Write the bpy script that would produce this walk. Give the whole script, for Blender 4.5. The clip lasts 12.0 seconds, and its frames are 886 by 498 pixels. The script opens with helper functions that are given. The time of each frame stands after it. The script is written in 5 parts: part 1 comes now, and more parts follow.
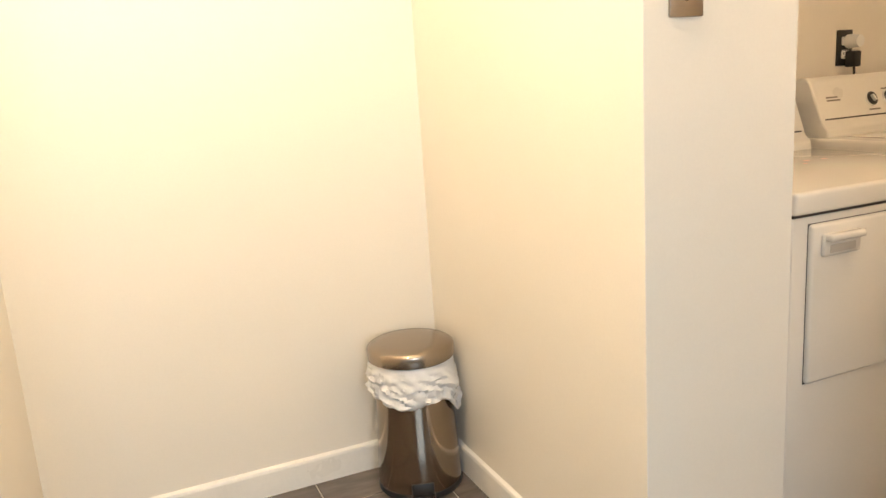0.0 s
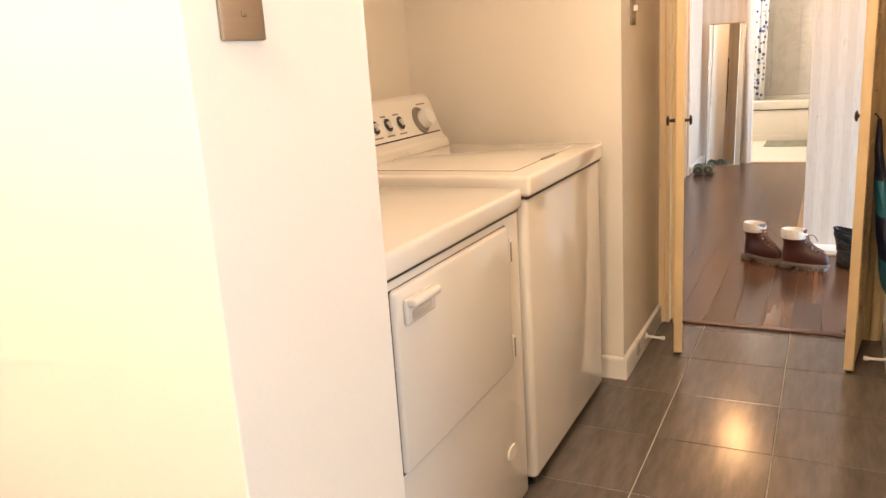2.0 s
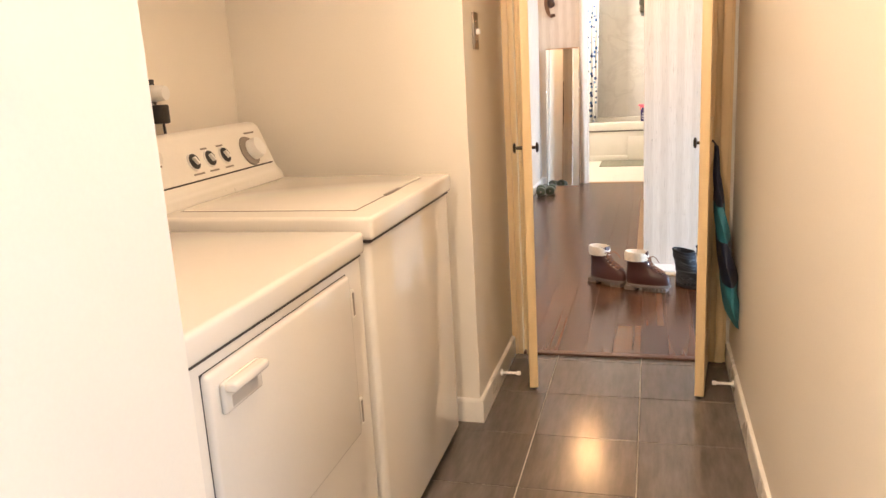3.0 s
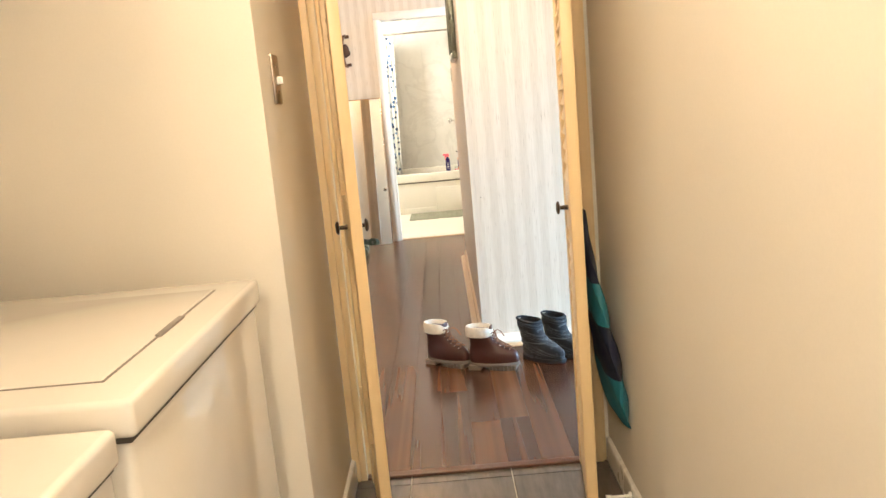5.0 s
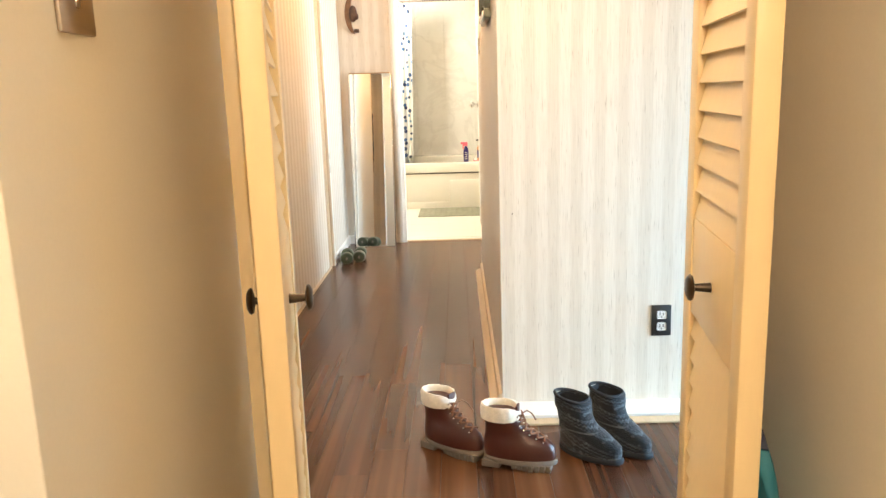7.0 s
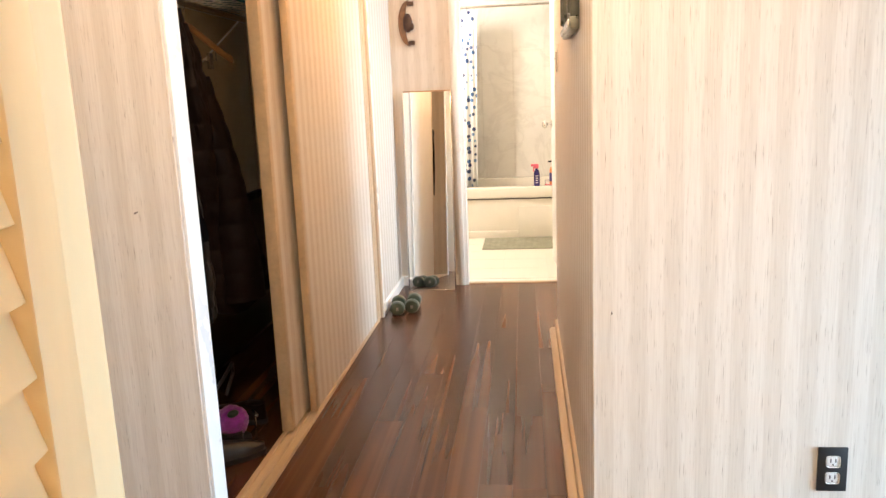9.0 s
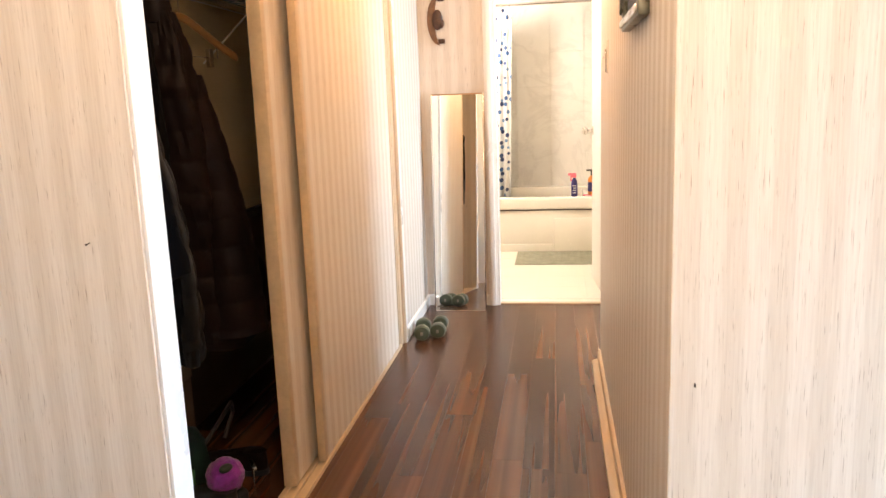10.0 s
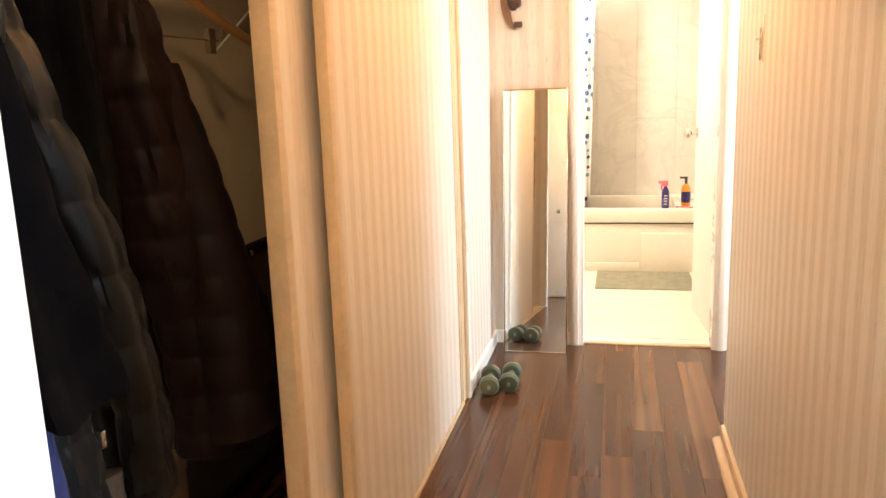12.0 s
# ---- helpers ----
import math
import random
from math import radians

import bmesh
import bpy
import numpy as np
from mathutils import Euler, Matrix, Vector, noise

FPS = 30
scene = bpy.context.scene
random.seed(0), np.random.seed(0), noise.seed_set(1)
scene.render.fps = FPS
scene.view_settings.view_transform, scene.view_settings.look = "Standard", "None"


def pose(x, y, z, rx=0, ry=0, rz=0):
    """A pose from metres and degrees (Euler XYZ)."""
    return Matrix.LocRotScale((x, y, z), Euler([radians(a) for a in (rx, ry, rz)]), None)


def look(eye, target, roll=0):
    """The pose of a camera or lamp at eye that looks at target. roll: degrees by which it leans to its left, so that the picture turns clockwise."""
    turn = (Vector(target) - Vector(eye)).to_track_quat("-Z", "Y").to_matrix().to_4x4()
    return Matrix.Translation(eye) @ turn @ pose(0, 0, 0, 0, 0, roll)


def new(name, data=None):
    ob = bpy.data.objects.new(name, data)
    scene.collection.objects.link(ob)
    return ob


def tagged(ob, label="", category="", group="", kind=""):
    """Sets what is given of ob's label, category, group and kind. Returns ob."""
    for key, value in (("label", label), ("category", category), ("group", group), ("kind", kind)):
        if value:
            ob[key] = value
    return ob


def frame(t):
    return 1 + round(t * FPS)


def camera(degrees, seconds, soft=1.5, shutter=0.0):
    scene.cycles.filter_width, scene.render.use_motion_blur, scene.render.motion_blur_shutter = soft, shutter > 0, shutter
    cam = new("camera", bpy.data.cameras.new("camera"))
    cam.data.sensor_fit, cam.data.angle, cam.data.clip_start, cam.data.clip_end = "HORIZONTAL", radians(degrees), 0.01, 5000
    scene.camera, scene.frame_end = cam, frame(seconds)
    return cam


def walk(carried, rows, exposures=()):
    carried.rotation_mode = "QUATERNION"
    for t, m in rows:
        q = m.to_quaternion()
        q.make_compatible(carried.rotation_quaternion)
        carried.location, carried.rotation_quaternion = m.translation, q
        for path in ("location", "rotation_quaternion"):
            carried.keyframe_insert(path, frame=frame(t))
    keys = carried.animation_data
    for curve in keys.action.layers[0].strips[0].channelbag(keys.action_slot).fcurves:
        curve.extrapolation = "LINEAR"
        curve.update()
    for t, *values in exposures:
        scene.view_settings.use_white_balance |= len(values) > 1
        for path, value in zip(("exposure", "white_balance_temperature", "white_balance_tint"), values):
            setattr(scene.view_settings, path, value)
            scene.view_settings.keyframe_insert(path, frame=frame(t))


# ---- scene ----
cam = camera(60.2, 12.0)
PATH = [
    (0, (-0.886, 0.296, 1.131), (-0.116, 2.092, 0.702), -3.9),
    (0.5, (-0.817, 0.431, 1.134), (0.162, 2.11, 0.661), -4.6),
    (1, (-0.734, 0.558, 1.152), (0.505, 2.062, 0.705), -2.6),
    (1.5, (-0.674, 0.675, 1.173), (0.859, 1.878, 0.722), -2.4),
    (2, (-0.653, 0.765, 1.173), (1.074, 1.654, 0.696), -3.8),
    (2.5, (-0.559, 0.802, 1.175), (1.259, 1.483, 0.692), -3.7),
    (3, (-0.433, 0.831, 1.185), (1.444, 1.356, 0.734), -3.2),
    (3.5, (-0.287, 0.894, 1.19), (1.64, 1.197, 0.75), -4.1),
    (3.7, (-0.231, 0.925, 1.192), (1.71, 1.132, 0.756), -5.0),
    (5.3, (0.39, 1.01, 1.209), (2.358, 1.0, 0.852), -4.4),
    (5.5, (0.526, 1.009, 1.192), (2.494, 0.983, 0.835), -3.6),
    (6, (0.769, 0.99, 1.199), (2.733, 0.968, 0.825), -2.1),
    (6.5, (1.044, 1.011, 1.185), (3.004, 1.015, 0.787), -2.0),
    (7, (1.33, 1.017, 1.184), (3.289, 1.063, 0.782), -1.8),
    (7.2, (1.406, 1.006, 1.194), (3.365, 1.075, 0.798), -2.1),
    (8.8, (2.124, 1.039, 1.276), (4.075, 1.246, 0.885), -2.2),
    (9, (2.189, 1.032, 1.284), (4.14, 1.252, 0.901), -2.4),
    (9.5, (2.399, 1.025, 1.279), (4.346, 1.283, 0.906), -2.3),
    (10, (2.63, 1.082, 1.285), (4.573, 1.378, 0.914), -2.1),
    (10.5, (2.826, 1.125, 1.29), (4.762, 1.454, 0.91), -1.7),
    (11, (3.019, 1.161, 1.297), (4.934, 1.588, 0.912), -0.8),
    (11.5, (3.232, 1.226, 1.312), (5.143, 1.676, 0.933), -1.8),
    (12, (3.451, 1.281, 1.309), (5.363, 1.723, 0.926), -2.0),
]
walk(cam, [(t, look(eye, target, roll)) for t, eye, target, roll in PATH],
     exposures=[(0.0, -0.85, 6500, 10), (1.0, -0.8, 6600, 15), (2.0, -0.47, 6500, 18), (3.0, -0.33, 6250, 17), (3.7, -0.25, 5950, 13), (5.5, -0.25, 6000, 6), (7.0, -0.17, 6350, 6), (9.0, -0.3, 6500, 15), (10.5, -0.2, 6700, 17), (12.0, -0.06, 7100, 16)])

# ---- world and light ----
world = bpy.data.worlds.new("sky")
scene.world = world
world.use_nodes = True
wn = world.node_tree
sky = wn.nodes.new("ShaderNodeTexSky")
sky.sky_type, sky.sun_disc, sky.sun_elevation, sky.sun_rotation = "NISHITA", False, radians(35), radians(200)
wn.links.new(sky.outputs[0], wn.nodes["Background"].inputs[0])
wn.nodes["Background"].inputs[1].default_value = 0.1


def area(name, at, target, sx, sy, watts, colour, spread=180):
    d = bpy.data.lights.new(name, "AREA")
    d.spread = radians(spread)
    d.shape, d.size, d.size_y, d.energy, d.color = "RECTANGLE", sx, sy, watts, colour
    ob = new(name, d)
    ob.matrix_world = look(at, target)
    return ob


def bulb(name, at, watts, colour, radius=0.06):
    d = bpy.data.lights.new(name, "POINT")
    d.energy, d.color, d.shadow_soft_size = watts, colour, radius
    ob = new(name, d)
    ob.location = at
    return ob


COOL = (0.62, 0.81, 1.0)
bulb("hall_bulb", (0.9, 1.15, 2.16), 33, (1.0, 0.73, 0.48), 0.09)
bulb("entry_bulb", (3.4, 1.28, 2.16), 46, (1.0, 0.68, 0.38), 0.09)
bulb("corridor_bulb", (5.85, 1.36, 2.16), 25, (1.0, 0.51, 0.18), 0.09)
# bathroom lamp is added, set aside so the floor doesn't mirror it
bulb("added_bath_bulb", (8.6, 1.9, 2.16), 118, (1.0, 0.90, 0.76), 0.1)
bulb("kitchen_bulb", (-0.75, 1.22, 2.16), 118, (1.0, 0.77, 0.52), 0.1)
area("kitchen_daylight", (-1.1, -1.92, 1.5), (-0.75, 2.3, 0.7), 1.3, 1.1, 70, COOL)
area("entry_daylight", (3.35, -2.22, 0.75), (3.75, 1.0, 0.1), 1.1, 1.1, 92, (0.45, 0.72, 1.0), 100)
area("bedroom_daylight", (6.85, -1.52, 1.4), (6.9, 1.9, 1.0), 0.95, 1.5, 135, COOL)


# ---- materials ----
def nodes(name):
    m = bpy.data.materials.new(name)
    m.use_nodes = True
    t = m.node_tree
    return m, t, t.nodes["Principled BSDF"]


def add(t, kind, **inputs):
    n = t.nodes.new("ShaderNode" + kind)
    for k, v in inputs.items():
        n.inputs[k.replace("_", " ")].default_value = v
    return n


def ramp(t, source, stops):
    r = t.nodes.new("ShaderNodeValToRGB")
    el = r.color_ramp.elements
    while len(el) < len(stops):
        el.new(0.5)
    for e, (p, c) in zip(el, stops):
        e.position, e.color = p, (*c, 1)
    t.links.new(source, r.inputs[0])
    return r.outputs[0]


def place(t, scale=(1, 1, 1), world_space=True):
    if world_space:
        src = t.nodes.new("ShaderNodeNewGeometry").outputs["Position"]
    else:
        src = t.nodes.new("ShaderNodeTexCoord").outputs["Object"]
    mp = add(t, "Mapping", Scale=scale)
    t.links.new(src, mp.inputs[0])
    return mp.outputs[0]


def noisy(t, vec, scale, detail=4, rough=0.55):
    n = add(t, "TexNoise", Scale=scale, Detail=detail, Roughness=rough)
    t.links.new(vec, n.inputs["Vector"])
    return n.outputs["Fac"]


def bump(t, b, height, strength, distance=0.002):
    n = add(t, "Bump", Strength=strength, Distance=distance)
    t.links.new(height, n.inputs["Height"])
    t.links.new(n.outputs[0], b.inputs["Normal"])


def scaled(c, k):
    return tuple(min(1.0, v * k) for v in c)


def surface(name, colour, rough=0.5, metal=0.0, vary=0.12, scale=6.0, grain=60.0, relief=0.15, stretch=(1, 1, 1), rvary=0.08, sheen=0.0, coat=0.0, transmission=0.0, spec=0.5):
    """A colour with large blotches, fine grain, uneven gloss and slight relief."""
    m, t, b = nodes(name)
    v = place(t, stretch)
    big, fine = noisy(t, v, scale), noisy(t, v, grain, 3)
    mix = add(t, "Math")
    mix.operation = "MULTIPLY_ADD"
    t.links.new(fine, mix.inputs[0])
    mix.inputs[1].default_value = 0.35
    half = add(t, "Math")
    half.operation = "MULTIPLY"
    t.links.new(big, half.inputs[0])
    half.inputs[1].default_value = 0.65
    t.links.new(half.outputs[0], mix.inputs[2])
    t.links.new(ramp(t, mix.outputs[0], [(0.3, scaled(colour, 1 - vary)), (0.7, scaled(colour, 1 + vary))]), b.inputs["Base Color"])
    mr = add(t, "MapRange", From_Min=0.3, From_Max=0.7, To_Min=max(0.02, rough - rvary), To_Max=min(1, rough + rvary))
    t.links.new(big, mr.inputs[0])
    t.links.new(mr.outputs[0], b.inputs["Roughness"])
    b.inputs["Metallic"].default_value = metal
    b.inputs["Sheen Weight"].default_value = sheen
    b.inputs["Coat Weight"].default_value = coat
    b.inputs["Specular IOR Level"].default_value = spec
    b.inputs["Transmission Weight"].default_value = transmission
    if relief:
        bump(t, b, fine, relief)
    return m


def wallpaper():
    """Beige grasscloth paper: fine upright threads, broad soft stripes with a sheen of their own."""
    m, t, b = nodes("grasscloth_wallpaper")
    g = t.nodes.new("ShaderNodeNewGeometry").outputs["Position"]
    sep = t.nodes.new("ShaderNodeSeparateXYZ")
    t.links.new(g, sep.inputs[0])
    u = add(t, "Math")
    t.links.new(sep.outputs[0], u.inputs[0])
    t.links.new(sep.outputs[1], u.inputs[1])
    comb = t.nodes.new("ShaderNodeCombineXYZ")
    t.links.new(u.outputs[0], comb.inputs[0])
    t.links.new(sep.outputs[2], comb.inputs[2])
    m1 = add(t, "Mapping", Scale=(1, 1, 0.028))
    t.links.new(comb.outputs[0], m1.inputs[0])
    m2 = add(t, "Mapping", Scale=(1, 1, 0.035))
    t.links.new(comb.outputs[0], m2.inputs[0])
    thread, wisps = noisy(t, m1.outputs[0], 230, 3, 0.6), noisy(t, m2.outputs[0], 320, 3, 0.7)
    phase = add(t, "Math")
    phase.operation = "MULTIPLY"
    t.links.new(u.outputs[0], phase.inputs[0])
    phase.inputs[1].default_value = 2 * math.pi / 0.082
    sine = add(t, "Math")
    sine.operation = "SINE"
    t.links.new(phase.outputs[0], sine.inputs[0])
    stripe = add(t, "MapRange", From_Min=-0.5, From_Max=0.5, To_Min=0.0, To_Max=1.0)
    stripe.interpolation_type = "SMOOTHSTEP"
    t.links.new(sine.outputs[0], stripe.inputs[0])
    base = ramp(t, thread, [(0.25, (0.63, 0.555, 0.47)), (0.5, (0.71, 0.64, 0.55)), (0.75, (0.765, 0.705, 0.615))])
    lines = ramp(t, wisps, [(0.31, (0.42, 0.34, 0.26)), (0.395, (1, 1, 1))])
    mul = add(t, "Mix")
    mul.data_type, mul.blend_type = "RGBA", "MULTIPLY"
    mul.inputs[0].default_value = 0.85
    t.links.new(base, mul.inputs[6])
    t.links.new(lines, mul.inputs[7])
    band = add(t, "Mix")
    band.data_type, band.blend_type = "RGBA", "MULTIPLY"
    band.inputs[0].default_value = 1.0
    t.links.new(mul.outputs[2], band.inputs[6])
    # paler stripes: part of their sheen is put into the colour
    t.links.new(ramp(t, stripe.outputs[0], [(0.0, (0.925, 0.91, 0.89)), (1.0, (1.0, 1.0, 1.0))]), band.inputs[7])
    t.links.new(band.outputs[2], b.inputs["Base Color"])
    r = add(t, "MapRange", To_Min=0.66, To_Max=0.36)
    t.links.new(stripe.outputs[0], r.inputs[0])
    t.links.new(r.outputs[0], b.inputs["Roughness"])
    b.inputs["Specular IOR Level"].default_value = 0.35
    bump(t, b, thread, 0.1, 0.0006)
    return m


def floor_wood():
    """Dark walnut laminate strips; each piece has a tone and grain of its own."""
    m, t, b = nodes("walnut_laminate")
    info = t.nodes.new("ShaderNodeObjectInfo")
    geo = t.nodes.new("ShaderNodeNewGeometry").outputs["Position"]
    shift = add(t, "Math")
    shift.operation = "MULTIPLY"
    t.links.new(info.outputs["Random"], shift.inputs[0])
    shift.inputs[1].default_value = 37.0
    c = t.nodes.new("ShaderNodeCombineXYZ")
    t.links.new(shift.outputs[0], c.inputs[0])
    t.links.new(shift.outputs[0], c.inputs[1])
    va = add(t, "VectorMath")
    t.links.new(geo, va.inputs[0])
    t.links.new(c.outputs[0], va.inputs[1])
    mp = add(t, "Mapping", Scale=(0.22, 7, 1))
    t.links.new(va.outputs[0], mp.inputs[0])
    grain = noisy(t, mp.outputs[0], 3.2, 1, 0.4)
    mp2 = add(t, "Mapping", Scale=(1.2, 60, 1))
    t.links.new(va.outputs[0], mp2.inputs[0])
    pores = noisy(t, mp2.outputs[0], 4.0, 3)
    tone = ramp(t, info.outputs["Random"], [(0.0, (0.054, 0.0200, 0.0100)), (0.45, (0.074, 0.0285, 0.0135)), (0.75, (0.098, 0.0395, 0.0180)), (1.0, (0.130, 0.0550, 0.0240))])
    shade = ramp(t, grain, [(0.3, (0.78, 0.74, 0.72)), (0.5, (1, 1, 1)), (0.7, (1.28, 1.24, 1.18))])
    mul = add(t, "Mix")
    mul.data_type, mul.blend_type = "RGBA", "MULTIPLY"
    mul.inputs[0].default_value = 1
    t.links.new(tone, mul.inputs[6])
    t.links.new(shade, mul.inputs[7])
    mp3 = add(t, "Mapping", Scale=(0.10, 17, 1))
    t.links.new(va.outputs[0], mp3.inputs[0])
    veins = noisy(t, mp3.outputs[0], 1.6, 2, 0.4)
    sap = add(t, "Mix")
    sap.data_type = "RGBA"
    t.links.new(ramp(t, veins, [(0.50, (0, 0, 0)), (0.80, (0.36, 0.36, 0.36))]), sap.inputs[0])
    t.links.new(mul.outputs[2], sap.inputs[6])
    sap.inputs[7].default_value = (0.24, 0.125, 0.062, 1)
    t.links.new(sap.outputs[2], b.inputs["Base Color"])
    r = add(t, "MapRange", To_Min=0.21, To_Max=0.27)
    t.links.new(pores, r.inputs[0])
    t.links.new(r.outputs[0], b.inputs["Roughness"])
    b.inputs["Specular IOR Level"].default_value = 0.4
    return m


def tile_grey():
    m, t, b = nodes("grey_porcelain")
    info = t.nodes.new("ShaderNodeObjectInfo")
    v = place(t, (1.0, 5.0, 1.0))
    n = noisy(t, v, 7, 5, 0.6)
    fine = noisy(t, v, 60, 3)
    col = ramp(t, n, [(0.3, (0.098, 0.082, 0.072)), (0.7, (0.150, 0.127, 0.112))])
    tint = ramp(t, info.outputs["Random"], [(0, (0.92, 0.92, 0.92)), (1, (1, 1, 1))])
    mul = add(t, "Mix")
    mul.data_type, mul.blend_type = "RGBA", "MULTIPLY"
    mul.inputs[0].default_value = 1
    t.links.new(col, mul.inputs[6])
    t.links.new(tint, mul.inputs[7])
    t.links.new(mul.outputs[2], b.inputs["Base Color"])
    r = add(t, "MapRange", To_Min=0.12, To_Max=0.2)
    t.links.new(n, r.inputs[0])
    t.links.new(r.outputs[0], b.inputs["Roughness"])
    bump(t, b, fine, 0.08, 0.001)
    return m


def marble():
    m, t, b = nodes("pale_marble_tile")
    v = place(t)
    big = noisy(t, v, 2.2, 7, 0.65)
    w = add(t, "TexNoise", Scale=1.6, Detail=9, Roughness=0.6, Distortion=1.4)
    t.links.new(v, w.inputs["Vector"])
    base = ramp(t, big, [(0.3, (0.66, 0.645, 0.60)), (0.7, (0.76, 0.745, 0.70))])
    vein = ramp(t, w.outputs["Fac"], [(0.46, (1, 1, 1)), (0.5, (0.88, 0.875, 0.87)), (0.54, (1, 1, 1))])
    mul = add(t, "Mix")
    mul.data_type, mul.blend_type = "RGBA", "MULTIPLY"
    mul.inputs[0].default_value = 0.8
    t.links.new(base, mul.inputs[6])
    t.links.new(vein, mul.inputs[7])
    t.links.new(mul.outputs[2], b.inputs["Base Color"])
    b.inputs["Roughness"].default_value = 0.3
    return m


def spotted():
    """White curtain cloth with scattered blue pebbles."""
    m, t, b = nodes("blue_pebble_curtain")
    v = place(t, (1, 21, 17))
    vo = add(t, "TexVoronoi", Scale=1.0, Randomness=0.75)
    t.links.new(v, vo.inputs["Vector"])
    mask = ramp(t, vo.outputs["Distance"], [(0.30, (1, 1, 1)), (0.36, (0, 0, 0))])
    sepc = t.nodes.new("ShaderNodeSeparateColor")
    t.links.new(vo.outputs["Color"], sepc.inputs[0])
    blue = ramp(t, sepc.outputs[0], [(0.2, (0.012, 0.035, 0.12)), (0.5, (0.04, 0.13, 0.32)), (0.8, (0.30, 0.47, 0.62))])
    mx = add(t, "Mix")
    mx.data_type = "RGBA"
    t.links.new(mask, mx.inputs[0])
    mx.inputs[6].default_value = (0.78, 0.78, 0.76, 1)
    t.links.new(blue, mx.inputs[7])
    t.links.new(mx.outputs[2], b.inputs["Base Color"])
    b.inputs["Roughness"].default_value = 0.6
    return m


def math_node(t, op, a, b=None, c=None):
    n = t.nodes.new("ShaderNodeMath")
    n.operation = op
    for i, v in enumerate((a, b, c)):
        if v is None:
            continue
        if isinstance(v, (int, float)):
            n.inputs[i].default_value = v
        else:
            t.links.new(v, n.inputs[i])
    return n.outputs[0]


def knit():
    """Black and grey fair-isle knit: plain grey rounds, zigzag rounds and rows of star motifs."""
    m, t, b = nodes("patterned_knit")
    v = place(t, (1, 1, 1), False)
    sep = t.nodes.new("ShaderNodeSeparateXYZ")
    t.links.new(v, sep.inputs[0])
    x, y, z = sep.outputs
    run = math_node(t, "ADD", x, math_node(t, "MULTIPLY", y, 1.3))
    rise = math_node(t, "MULTIPLY_ADD", x, 0.28, z)
    zig = math_node(t, "MULTIPLY_ADD", math_node(t, "PINGPONG", run, 0.010), 0.55, rise)
    zigzag = math_node(t, "GREATER_THAN", math_node(t, "SINE", math_node(t, "MULTIPLY", zig, 2 * math.pi / 0.0125)), 0.25)
    band = math_node(t, "SINE", math_node(t, "MULTIPLY", rise, 2 * math.pi / 0.062))
    in_zig = math_node(t, "GREATER_THAN", band, 0.35)
    plain = math_node(t, "COMPARE", band, 0.12, 0.16)
    vo = add(t, "TexVoronoi", Scale=38.0, Randomness=0.15)
    t.links.new(v, vo.inputs["Vector"])
    star = math_node(t, "MULTIPLY", math_node(t, "LESS_THAN", vo.outputs["Distance"], 0.26), math_node(t, "LESS_THAN", band, -0.3))
    pale = math_node(t, "MAXIMUM", math_node(t, "MAXIMUM", math_node(t, "MULTIPLY", zigzag, in_zig), plain), star)
    stitch = add(t, "TexVoronoi", Scale=230.0)
    t.links.new(v, stitch.inputs["Vector"])
    dirt = noisy(t, v, 22, 4)
    lift = math_node(t, "MULTIPLY", pale, math_node(t, "MULTIPLY_ADD", dirt, 1.1, -0.05))
    lift = math_node(t, "MULTIPLY", lift, math_node(t, "MULTIPLY_ADD", stitch.outputs["Distance"], -0.9, 1.2))
    t.links.new(ramp(t, lift, [(0.05, (0.004, 0.005, 0.008)), (0.35, (0.028, 0.034, 0.042)), (0.8, (0.15, 0.165, 0.175))]), b.inputs["Base Color"])
    b.inputs["Roughness"].default_value = 0.95
    b.inputs["Sheen Weight"].default_value = 0.15
    bump(t, b, stitch.outputs["Distance"], 0.7, 0.003)
    return m


def glassy(name, colour, rough=0.0):
    m, t, b = nodes(name)
    b.inputs["Base Color"].default_value = (*colour, 1)
    b.inputs["Metallic"].default_value = 1.0
    b.inputs["Roughness"].default_value = rough
    return m


M_PAINT = surface("cream_wall_paint", (0.80, 0.75, 0.66), 0.5, vary=0.03, scale=1.4, grain=180, relief=0.06)
M_CEIL = surface("white_ceiling_paint", (0.82, 0.80, 0.75), 0.8, vary=0.03, scale=2)
M_TRIM = surface("white_gloss_trim", (0.82, 0.79, 0.73), 0.32, vary=0.04, scale=5, grain=90, relief=0.05)
M_LEAF = surface("cream_door_paint", (0.80, 0.61, 0.34), 0.36, vary=0.05, scale=4, grain=70, relief=0.12, stretch=(1, 1, 0.2))
M_PAPER = wallpaper()
M_WOOD = floor_wood()
M_TILE = tile_grey()
M_GROUT = surface("pale_grout", (0.40, 0.36, 0.31), 0.85, vary=0.12, scale=9)
M_SUB = surface("brown_floor_joint", (0.085, 0.042, 0.024), 0.7, vary=0.1)
M_ENAMEL = surface("white_appliance_enamel", (0.80, 0.76, 0.69), 0.05, vary=0.02, scale=3, grain=120, relief=0, rvary=0.02)
M_CONSOLE = surface("white_console_plastic", (0.76, 0.73, 0.67), 0.35, vary=0.03)
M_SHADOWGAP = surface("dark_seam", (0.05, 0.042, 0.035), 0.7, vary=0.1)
M_BLACK = surface("black_plastic", (0.018, 0.017, 0.017), 0.4, vary=0.2)
M_INK = surface("grey_print", (0.24, 0.21, 0.18), 0.6, vary=0.1)
M_STEEL = surface("brushed_steel", (0.36, 0.30, 0.24), 0.24, 1.0, vary=0.08, scale=4, grain=200, relief=0.04, stretch=(1, 1, 0.08), rvary=0.05)
